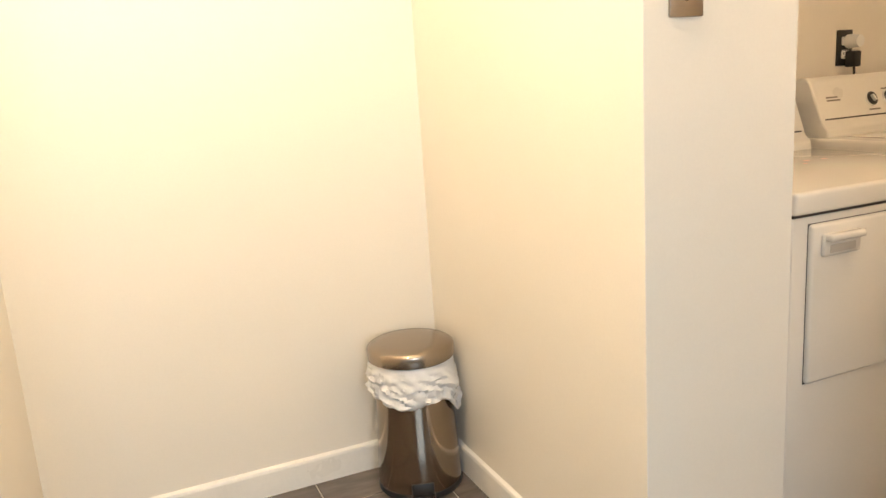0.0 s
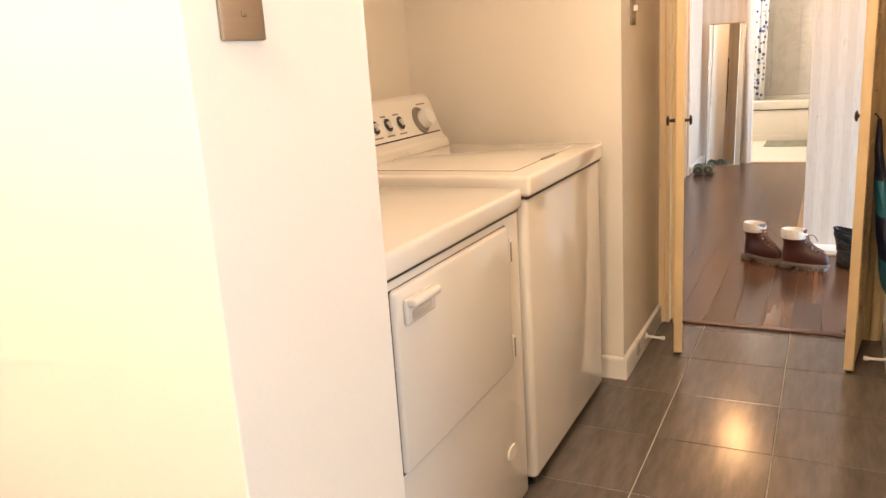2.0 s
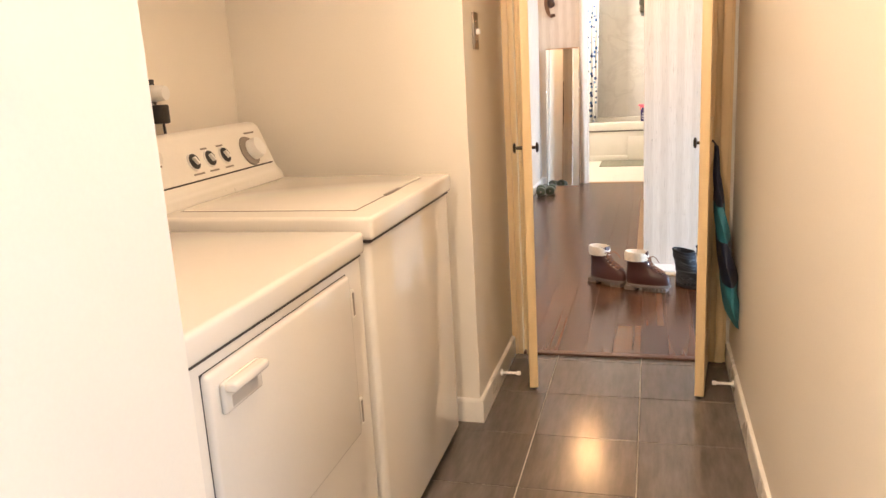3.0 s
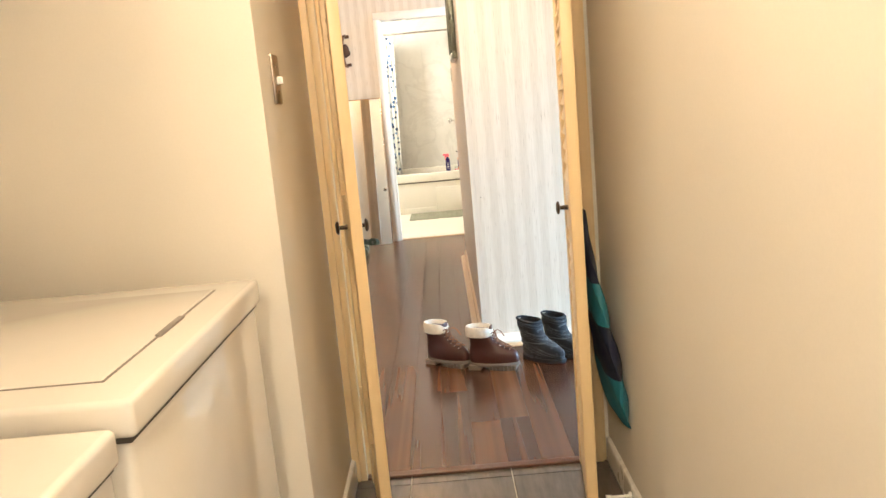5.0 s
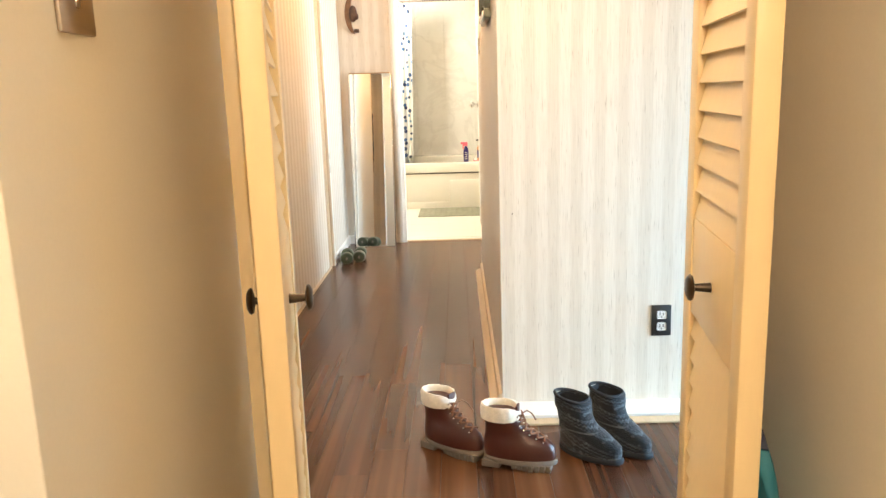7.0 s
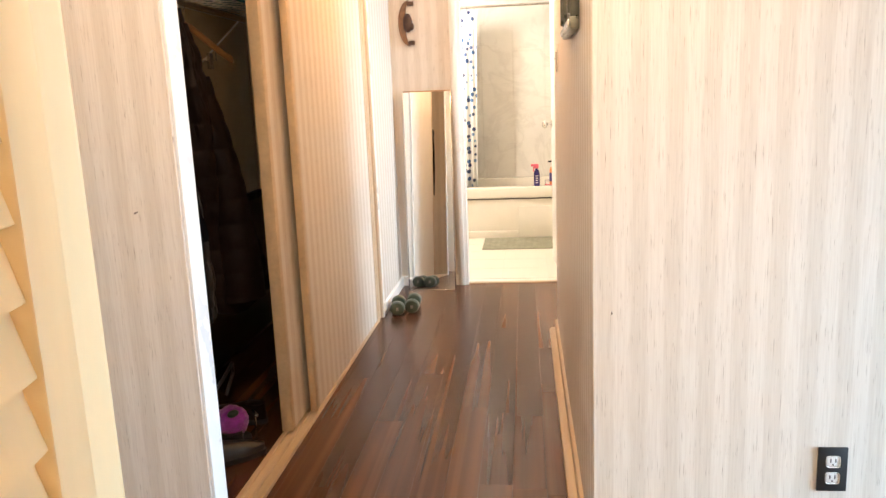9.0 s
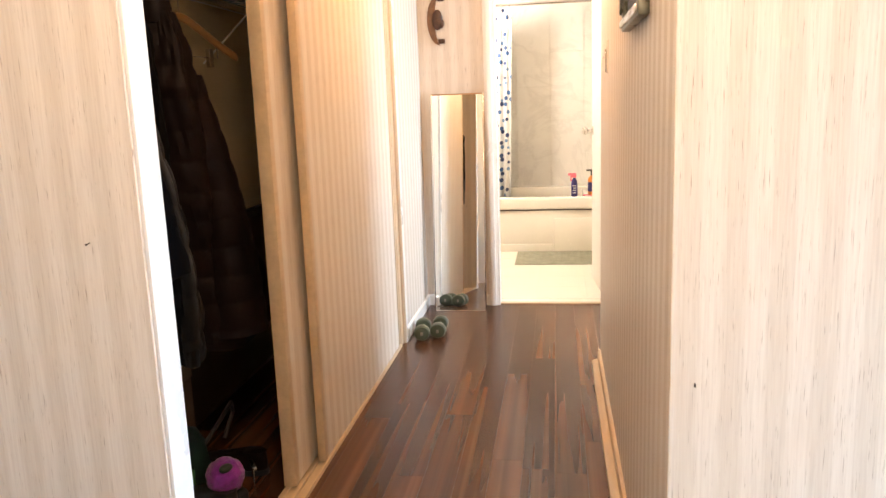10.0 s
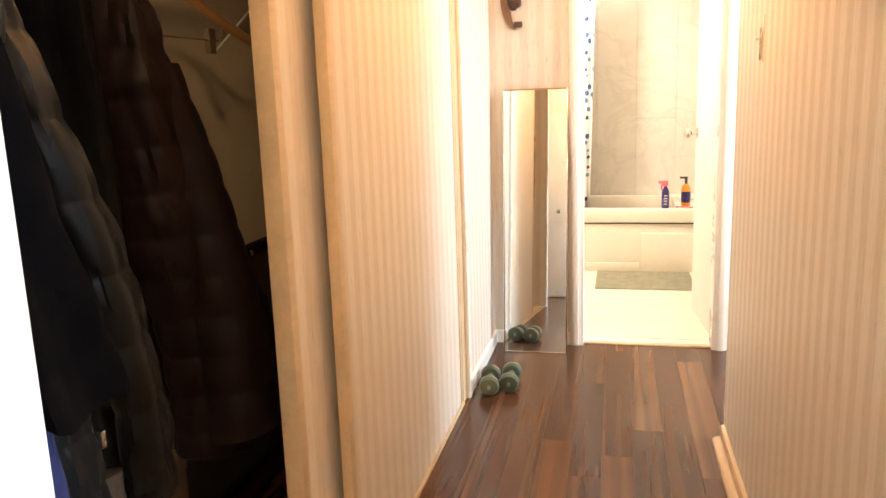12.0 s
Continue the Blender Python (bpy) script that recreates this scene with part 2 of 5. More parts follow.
M_PLATE = surface("brushed_nickel_plate", (0.40, 0.34, 0.28), 0.34, 1.0, vary=0.1, grain=200, stretch=(0.1, 1, 1))
M_CHROME = glassy("chrome", (0.62, 0.60, 0.57), 0.14)
M_BRONZE = surface("dark_bronze", (0.075, 0.055, 0.04), 0.36, 0.9, vary=0.25, scale=30)
M_BINSTEEL = surface("polished_bin_steel", (0.30, 0.245, 0.19), 0.13, 1.0, vary=0.06, scale=3, grain=260, relief=0.02, stretch=(1, 1, 0.05), rvary=0.03)
M_LINER = surface("white_bin_liner", (0.80, 0.79, 0.78), 0.32, vary=0.05, scale=14, relief=0.3, transmission=0.15)
M_MIRROR = glassy("mirror_silver", (0.90, 0.92, 0.90), 0.0)
M_MARBLE = marble()
M_TUB = surface("cream_acrylic", (0.82, 0.79, 0.71), 0.2, vary=0.02)
M_BTILE = surface("cream_floor_tile", (0.80, 0.76, 0.66), 0.5, vary=0.03, scale=3)
M_CURTAIN = spotted()
M_MAT = surface("sage_bath_mat", (0.27, 0.27, 0.20), 0.95, vary=0.25, scale=14, grain=220, relief=0.6)
M_LEATHER = surface("brown_leather", (0.054, 0.0125, 0.0065), 0.32, vary=0.09, scale=40, grain=260, relief=0.2, rvary=0.03)
M_FLEECE = surface("cream_fleece", (0.74, 0.66, 0.54), 0.95, vary=0.15, scale=60, grain=240, relief=0.9, sheen=0.3)
M_SOLE = surface("grey_rubber_sole", (0.15, 0.118, 0.092), 0.75, vary=0.2)
M_LACE = surface("tan_lace", (0.20, 0.085, 0.04), 0.8, vary=0.3, scale=80)
M_KNIT = knit()
M_DARKSOLE = surface("charcoal_sole", (0.008, 0.009, 0.012), 0.8, vary=0.2)
M_GREEN = surface("green_vinyl", (0.060, 0.080, 0.052), 0.45, vary=0.2, scale=30)
M_CARVED = surface("dark_carved_wood", (0.060, 0.024, 0.012), 0.36, vary=0.5, scale=40, grain=150, relief=0.5)
M_CARVEDRIM = surface("brown_carved_wood", (0.16, 0.075, 0.032), 0.4, vary=0.4, scale=30, relief=0.4)
M_FRAME = surface("pewter_picture_frame", (0.12, 0.125, 0.10), 0.32, 0.5, vary=0.25, scale=20)
M_CANVAS = surface("dark_print", (0.06, 0.06, 0.055), 0.5, vary=0.4, scale=7)
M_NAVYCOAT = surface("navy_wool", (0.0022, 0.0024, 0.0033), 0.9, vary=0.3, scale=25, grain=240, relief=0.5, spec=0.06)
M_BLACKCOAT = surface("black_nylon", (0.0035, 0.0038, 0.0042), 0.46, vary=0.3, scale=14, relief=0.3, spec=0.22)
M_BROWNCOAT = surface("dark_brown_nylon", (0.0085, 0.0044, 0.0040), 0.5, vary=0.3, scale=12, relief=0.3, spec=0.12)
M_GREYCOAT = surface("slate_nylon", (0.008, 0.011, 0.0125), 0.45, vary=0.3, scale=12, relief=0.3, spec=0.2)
M_BLUE = surface("blue_lining", (0.018, 0.03, 0.13), 0.7, vary=0.2)
M_BAND = surface("grey_knit_band", (0.075, 0.08, 0.085), 0.95, vary=0.5, scale=90, grain=260, relief=0.8)
M_SCARF = surface("striped_scarf", (0.10, 0.088, 0.085), 0.9, vary=0.5, scale=3, grain=50, stretch=(14, 14, 0.4))
M_HANGER = surface("beech_hanger", (0.42, 0.22, 0.085), 0.35, vary=0.15, scale=20, stretch=(0.2, 1, 1))
M_BAGNAVY = surface("navy_nylon", (0.007, 0.012, 0.036), 0.55, vary=0.2, scale=12, relief=0.3)
M_BAGTEAL = surface("teal_nylon", (0.022, 0.165, 0.225), 0.55, vary=0.15, scale=12, relief=0.3)
M_PURPLE = surface("purple_fleece", (0.20, 0.022, 0.25), 0.95, vary=0.4, scale=60, grain=250, relief=0.9, sheen=0.3)
M_DKGREEN = surface("dark_green_nylon", (0.012, 0.036, 0.028), 0.4, vary=0.3, scale=14)
M_GREENB = surface("bright_green_plastic", (0.05, 0.32, 0.07), 0.35, vary=0.1)
M_PINK = surface("pink_plastic", (0.78, 0.14, 0.20), 0.35, vary=0.05)
M_INDIGO = surface("indigo_plastic", (0.030, 0.022, 0.13), 0.28, vary=0.1)
M_ORANGE = surface("orange_plastic", (0.72, 0.24, 0.03), 0.3, vary=0.1)
M_WHITEP = surface("white_plastic", (0.80, 0.79, 0.76), 0.35, vary=0.03)
M_CLOSET = surface("beige_closet_paint", (0.72, 0.61, 0.42), 0.7, vary=0.06, scale=2)
M_OAK = surface("oak_moulding", (0.58, 0.44, 0.28), 0.45, vary=0.15, scale=10, stretch=(0.1, 1, 1))
M_RED = surface("red_reflection_fleck", (0.55, 0.22, 0.16), 0.5, vary=0.2)


def glow(name, colour, strength):
    m, t, b = nodes(name)
    b.inputs["Base Color"].default_value = (0.85, 0.83, 0.78, 1)
    b.inputs["Emission Color"].default_value = (*colour, 1)
    b.inputs["Emission Strength"].default_value = strength
    return m


M_SHADE = glow("lit_opal_glass", (1.0, 0.75, 0.45), 9.0)
M_BACK = glow("bright_sky", (0.80, 0.90, 1.0), 3.0)


# ---- mesh helpers ----
def box(bm, x0, x1, y0, y1, z0, z1, bevel=0.0, seg=2):
    m = Matrix.LocRotScale(((x0 + x1) / 2, (y0 + y1) / 2, (z0 + z1) / 2), None, (abs(x1 - x0), abs(y1 - y0), abs(z1 - z0)))
    g = bmesh.ops.create_cube(bm, size=1, matrix=m)
    if bevel:
        es = list({e for v in g["verts"] for e in v.link_edges})
        bmesh.ops.bevel(bm, geom=es, offset=bevel, segments=seg, affect="EDGES", profile=0.5)
    return bm


def rod(bm, p, q, r0, r1=None, seg=16):
    p, q = Vector(p), Vector(q)
    d = q - p
    m = Matrix.Translation((p + q) / 2) @ d.to_track_quat("Z", "Y").to_matrix().to_4x4()
    bmesh.ops.create_cone(bm, cap_ends=True, segments=seg, radius1=r0, radius2=r0 if r1 is None else r1, depth=d.length, matrix=m)
    return bm


def ball(bm, c, r, sx=1, sy=1, sz=1, u=20, v=12):
    bmesh.ops.create_uvsphere(bm, u_segments=u, v_segments=v, radius=r, matrix=Matrix.LocRotScale(c, None, (sx, sy, sz)))
    return bm


def skin(bm, rings, closed=True, caps=True):
    """Joins rings of equally many points into one surface."""
    vs = [[bm.verts.new(p) for p in ring] for ring in rings]
    n = len(vs[0])
    for a, b in zip(vs, vs[1:]):
        for i in range(n if closed else n - 1):
            j = (i + 1) % n
            bm.faces.new((a[i], a[j], b[j], b[i]))
    if caps and closed:
        bm.faces.new(vs[0][::-1])
        bm.faces.new(vs[-1])
    return bm


def lathe(bm, profile, seg=40, centre=(0, 0), caps=True):
    cx, cy = centre
    rings = [[(cx + r * math.cos(2 * math.pi * i / seg), cy + r * math.sin(2 * math.pi * i / seg), z) for i in range(seg)] for r, z in profile]
    return skin(bm, rings, True, caps)


def tube(bm, path, r, seg=8):
    path = [Vector(p) for p in path]
    rings = []
    for i, p in enumerate(path):
        d = (path[min(i + 1, len(path) - 1)] - path[max(i - 1, 0)]).normalized()
        q = d.to_track_quat("Z", "Y").to_matrix()
        rings.append([p + q @ Vector((r * math.cos(a), r * math.sin(a), 0)) for a in (2 * math.pi * k / seg for k in range(seg))])
    return skin(bm, rings)


def slab(bm, outline, axis, a, b):
    """A flat outline of (u, v) points, thick along axis from a to b."""
    def at(u, v, w):
        return {"x": (w, u, v), "y": (u, w, v), "z": (u, v, w)}[axis]
    return skin(bm, [[at(u, v, a) for u, v in outline], [at(u, v, b) for u, v in outline]])


def mesh(name, bm, mat, smooth=40):
    bmesh.ops.recalc_face_normals(bm, faces=bm.faces)
    d = bpy.data.meshes.new(name)
    bm.to_mesh(d)
    bm.free()
    d.materials.append(mat)
    if smooth:
        d.polygons.foreach_set("use_smooth", [True] * len(d.polygons))
        d.set_sharp_from_angle(angle=radians(smooth))
    return d


def part(name, bm, mat, parent, label="", smooth=40, at=None):
    ob = new(name, mesh(name, bm, mat, smooth))
    ob.parent = parent
    if at is not None:
        ob.matrix_basis = at
    return tagged(ob, label) if label else ob


def thing(name, at, label, category, group="", turn=0):
    ob = new(name)
    ob.empty_display_size = 0.05
    ob.matrix_basis = pose(*at, 0, 0, turn)
    return tagged(ob, label, category, group)


def solid(name, bm, mat, label, category, group="", kind="", smooth=40):
    return tagged(new(name, mesh(name, bm, mat, smooth)), label, category, group, kind)


def struct(name, mat, *boxes, label="", bevel=0.0, smooth=0):
    bm = bmesh.new()
    for b in boxes:
        box(bm, *b, bevel)
    return tagged(new(name, mesh(name, bm, mat, smooth)), label or name.rstrip("_0123456789").replace("_", " "), name.split("_")[0], kind="structure")


B = bmesh.new

# ---- structure ----
H = 2.35
struct("wall_bin_back", M_PAINT, (-1.3, -0.046, 2.36, 2.52, 0, H), label="cream painted wall behind the pedal bin")
struct("wall_bin_side", M_PAINT, (-1.3, -1.158, 1.25, 2.36, 0, H), label="cream painted side wall")
struct("wall_wing", M_PAINT, (-0.046, 0.305, 1.357, 2.52, 0, H), label="cream painted wing wall beside the dryer", bevel=0.002)
struct("wall_laundry_back", M_PAINT, (0.305, 1.95, 2.2, 2.3, 0, H), label="cream painted wall behind the laundry machines")
struct("wall_laundry_end", M_PAINT, (1.95, 2.62, 1.394, 2.3, 0, H), label="cream painted wall with a light switch", bevel=0.002)
struct("wall_alcove_header", M_PAINT, (0.305, 1.95, 1.42, 1.52, 1.96, H), label="cream header over the laundry alcove")
struct("wall_hall", M_PAINT, (0.15, 2.62, 0.43, 0.53, 0, H), label="cream painted hallway wall")
struct("wall_kitchen_return", M_PAINT, (0.15, 0.25, -2.0, 0.43, 0, H))
struct("wall_kitchen_south", M_PAINT, (-3.1, -1.8, -2.1, -2.0, 0, H), (-0.4, 0.25, -2.1, -2.0, 0, H), (-1.8, -0.4, -2.1, -2.0, 0, 0.9), (-1.8, -0.4, -2.1, -2.0, 2.1, H))
struct("wall_kitchen_north", M_PAINT, (-3.1, -1.3, 1.25, 1.35, 0, H))
struct("wall_kitchen_west", M_PAINT, (-3.1, -3.0, -2.0, 1.25, 0, H))
struct("wall_doorway", M_PAINT, (2.62, 2.70, -2.3, 0.585, 0, H), (2.62, 2.70, 1.37, 3.0, 0, H), (2.62, 2.70, 0.585, 1.37, 2.05, H), label="cream wall round the louvred doors")
struct("wall_entry_north", M_PAPER, (2.72, 4.056, 2.9, 3.0, 0, H))
struct("wall_entry_south", M_PAPER, (2.72, 2.75, -2.4, -2.3, 0, H), (3.95, 4.156, -2.4, -2.3, 0, H), (2.75, 3.95, -2.4, -2.3, 0, 0.15), (2.75, 3.95, -2.4, -2.3, 1.35, H))
struct("wall_closet_stub", M_PAPER, (4.056, 4.14, 1.916, 3.0, 0, H), label="beige grasscloth wallpaper on the closet side wall", bevel=0.003)
struct("wall_partition", M_PAPER, (4.056, 4.156, -2.3, 0.874, 0, H), label="beige striped grasscloth wall with an outlet", bevel=0.003)
struct("wall_corridor", M_PAPER, (4.156, 6.35, 0.774, 0.874, 0, H), label="beige striped grasscloth corridor wall", bevel=0.002)
struct("wall_bedroom_side", M_PAPER, (6.25, 6.35, -1.6, 0.774, 0, H))
struct("wall_bedroom_south", M_PAPER, (6.25, 6.37, -1.7, -1.6, 0, H), (7.33, 7.52, -1.7, -1.6, 0, H), (6.37, 7.33, -1.7, -1.6, 0, 0.6), (6.37, 7.33, -1.7, -1.6, 2.15, H))
struct("wall_corridor_end", M_PAPER, (7.42, 7.52, 1.465, 2.9, 0, H), (7.42, 7.52, 0.782, 1.465, 2.048, H), (7.42, 7.52, -1.7, 0.782, 0, H), label="beige striped wallpaper round the bathroom door")
struct("wall_closet_far", M_PAPER, (6.60, 7.42, 1.92, 2.0, 0, H), label="striped wallpaper beyond the closet doors")
struct("wall_closet_back", M_CLOSET, (4.14, 6.7, 2.62, 2.72, 0, H), label="beige wall inside the closet")
struct("wall_closet_end", M_CLOSET, (6.60, 6.7, 2.0, 2.62, 0, H))
struct("wall_closet_header", M_PAPER, (4.14, 6.60, 1.92, 2.0, 2.06, H))
struct("wall_bath_back", M_MARBLE, (9.85, 9.95, 0.1, 2.4, 0, H), label="pale marble tiled wall over the bathtub")
struct("wall_bath_left", M_PAINT, (7.52, 9.85, 2.3, 2.4, 0, H))
struct("wall_bath_right", M_PAINT, (7.52, 9.85, 0.1, 0.2, 0, H))

struct("floor_laundry", M_GROUT, (-3.1, 2.62, -2.1, 2.52, -0.1, -0.003), label="pale grout bed of the grey tile floor")
struct("floor_wood", M_SUB, (2.62, 7.46, -2.4, 3.0, -0.1, -0.0012), label="dark laminate floor bed")
struct("floor_bath", M_BTILE, (7.46, 9.95, 0.1, 2.4, -0.1, 0.004), label="cream tiled bathroom floor")
struct("ceiling_laundry", M_CEIL, (-3.1, 2.67, -2.1, 2.52, H, H + 0.1))
struct("ceiling_corridor", M_CEIL, (2.67, 7.47, -2.4, 3.0, H, H + 0.1))
struct("ceiling_bath", M_CEIL, (7.47, 9.95, 0.1, 2.4, H, H + 0.1))
struct("backdrop_kitchen", M_BACK, (-3.0, 0.8, -3.25, -3.2, -0.1, 3.2), label="bright sky outside the window")
struct("backdrop_entry", M_BACK, (2.0, 4.8, -3.55, -3.5, -0.3, 3.2), label="bright sky outside the window")
struct("backdrop_bedroom", M_BACK, (5.6, 8.2, -2.85, -2.8, -0.3, 3.2), label="bright sky outside the window")


def skirting(name, mat, x0, x1, y0, y1, h=0.085, t=0.012, label="white painted baseboard"):
    """A baseboard with an eased top; it runs along the longer side."""
    bm = B()
    along_x = abs(x1 - x0) > abs(y1 - y0)
    if along_x:
        prof = [(y0, 0.0), (y1, 0.0), (y1, h)] + [(y0 + (y1 - y0) * k, h - 0.006 * (1 - k)) for k in (0.6, 0.2)] + [(y0, h - 0.012)]
        slab(bm, prof, "x", x0, x1)
    else:
        prof = [(x0, 0.0), (x1, 0.0), (x1, h)] + [(x0 + (x1 - x0) * k, h - 0.006 * (1 - k)) for k in (0.6, 0.2)] + [(x0, h - 0.012)]
        slab(bm, prof, "y", y0, y1)
    return tagged(new(name, mesh(name, bm, mat, 0)), label, "baseboard", kind="structure")


# each first coordinate is the face towards the room
skirting("baseboard", M_TRIM, -1.158, -0.058, 2.348, 2.36)
skirting("baseboard", M_TRIM, -0.058, -0.046, 1.345, 2.348)
skirting("baseboard", M_TRIM, -1.146, -1.158, 1.25, 2.348)
skirting("baseboard", M_TRIM, -0.058, 0.305, 1.345, 1.357)
skirting("baseboard", M_TRIM, 1.938, 2.60, 1.382, 1.394)
skirting("baseboard", M_TRIM, 1.938, 1.95, 1.394, 2.2)
skirting("baseboard", M_TRIM, 0.15, 2.60, 0.542, 0.53)
skirting("baseboard", M_TRIM, 3.955, 4.056, -2.3, 0.874, 0.026, 0.05, label="low cream painted baseboard ledge")
struct("trim_floor_strip", M_OAK, (3.895, 3.945, -0.9, 0.86, 0.0, 0.009), label="pale screwed-down floor strip along the baseboard", bevel=0.003)
skirting("baseboard", M_OAK, 4.056, 6.34, 0.888, 0.874, 0.06, label="pale loose moulding along the corridor wall")
skirting("baseboard", M_TRIM, 7.408, 7.42, 1.52, 1.92, 0.07)
skirting("baseboard", M_TRIM, 6.64, 7.408, 1.908, 1.92, 0.07)


def frame_round(name, x0, x1, y0, y1, z, w, face, label, paint=M_TRIM):
    """Door lining: two side boards and a head, with casing of width w on the side where x = face."""
    bm = B()
    box(bm, x0, x1, y0, y0 + 0.02, 0, z - 0.02, 0.002)
    box(bm, x0, x1, y1 - 0.02, y1, 0, z - 0.02, 0.002)
    box(bm, x0, x1, y0, y1, z - 0.02, z, 0.002)
    d = 0.016 if face > (x0 + x1) / 2 else -0.016
    for a, b in ((y0 - w + 0.008, y0 + 0.008), (y1 - 0.008, y1 - 0.008 + w)):
        box(bm, min(face, face + d), max(face, face + d), a, b, 0, z - 0.008, 0.004)
        m = (a + b) / 2
        box(bm, min(face, face + 1.6 * d), max(face, face + 1.6 * d), m - w * 0.32, m + w * 0.32, 0, z - 0.008, 0.005)
    box(bm, min(face, face + d), max(face, face + d), y0 - w + 0.008, y1 + w - 0.008, z - 0.008, z + w - 0.008, 0.004)
    return tagged(new(name, mesh(name, bm, paint, 30)), label, "trim", kind="structure")


frame_round("trim_louvre_doorway", 2.6, 2.712, 0.585, 1.37, 2.05, 0.05, 2.618, "cream casing round the louvred doorway", M_LEAF)
frame_round("trim_bath_doorway", 7.405, 7.535, 0.78, 1.467, 2.05, 0.06, 7.418, "white casing round the bathroom doorway")
# added strip behind the leaf; keeps entry light out of the hinge gap
struct("trim_door_rebate", M_LEAF, (2.628, 2.668, 1.324, 1.3495, 0.0, 2.03), label="cream strip added to block light through the louvred door's hinge gap", bevel=0.003)
struct("trim_threshold", surface("brown_threshold", (0.10, 0.04, 0.022), 0.4, vary=0.2), (2.60, 2.635, 0.606, 1.349, 0.0, 0.010), label="dark brown threshold strip", bevel=0.003)
struct("trim_bath_threshold", M_OAK, (7.44, 7.475, 0.80, 1.447, 0.0, 0.008), label="metal threshold strip", bevel=0.002)
struct("trim_closet_end", M_TRIM, (4.058, 4.138, 1.906, 1.916, 0, H), label="white painted end of the closet wall", bevel=0.002)
struct("trim_closet_jamb", M_OAK, (6.54, 6.60, 1.925, 1.995, 0, 2.06), label="narrow closet jamb", bevel=0.003)
struct("trim_closet_far", M_TRIM, (6.60, 6.64, 1.905, 1.92, 0, 2.1), label="white trim strip beside the closet", bevel=0.003)
bm = B()
for y in (1.925, 1.962, 2.0):
    box(bm, 4.14, 6.54, y - 0.004, y + 0.004, 0.004, 0.014)
box(bm, 4.14, 6.54, 1.92, 2.020, 0.0, 0.005)
tagged(new("trim_closet_track", mesh("trim_closet_track", bm, M_OAK, 0)), "metal sliding-door track on the floor", "trim", kind="structure")


def window(name, axis, face, u0, u1, z0, z1):
    w = tagged(new(name), "white framed window in bright daylight", "window", kind="structure")
    for n, (a, b, c, d) in (("window_frame", (u0, u0 + 0.05, z0, z1)), ("window_frame", (u1 - 0.05, u1, z0, z1)), ("window_frame", (u0 + 0.05, u1 - 0.05, z0, z0 + 0.05)), ("window_frame", (u0 + 0.05, u1 - 0.05, z1 - 0.05, z1))):
        bm = B()
        if axis == "y":
            box(bm, a, b, face - 0.03, face + 0.03, c, d, 0.004)
        else:
            box(bm, face - 0.03, face + 0.03, a, b, c, d, 0.004)
        part(n, bm, M_TRIM, w)


window("window_kitchen", "y", -2.05, -1.8, -0.4, 0.9, 2.1)
window("window_entry", "y", -2.35, 2.75, 3.95, 0.15, 1.35)
window("window_bedroom", "y", -1.65, 6.37, 7.33, 0.6, 2.15)


# ---- lamps ----
def ceiling_lamp(x, y, label):
    lamp = thing("ceiling_lamp", (x, y, H), label, "lamp")
    part("canopy", lathe(B(), [(0.075, 0.0), (0.075, -0.02), (0.05, -0.03)]), M_BRONZE, lamp)
    bm = lathe(B(), [(0.12, -0.03), (0.15, -0.05), (0.145, -0.08), (0.10, -0.105), (0.03, -0.115)])
    shade = part("shade", bm, M_SHADE, lamp, "lit opal glass shade")
    shade.visible_shadow = False


ceiling_lamp(0.9, 1.15, "round opal glass ceiling lamp in the hall")
ceiling_lamp(3.4, 1.28, "round opal glass ceiling lamp in the entry")
ceiling_lamp(5.85, 1.36, "round opal glass ceiling lamp in the corridor")
ceiling_lamp(-0.75, 1.22, "round opal glass ceiling lamp in the kitchen")
# added fitting for the unseen bathroom bulb
ceiling_lamp(8.6, 1.9, "round opal glass ceiling lamp added out of view to light the bathroom")


# ---- laundry ----
def rounded_top(bm, x0, x1, y0, y1, z0, z1, r=0.018):
    return box(bm, x0, x1, y0, y1, z0, z1, r, 4)


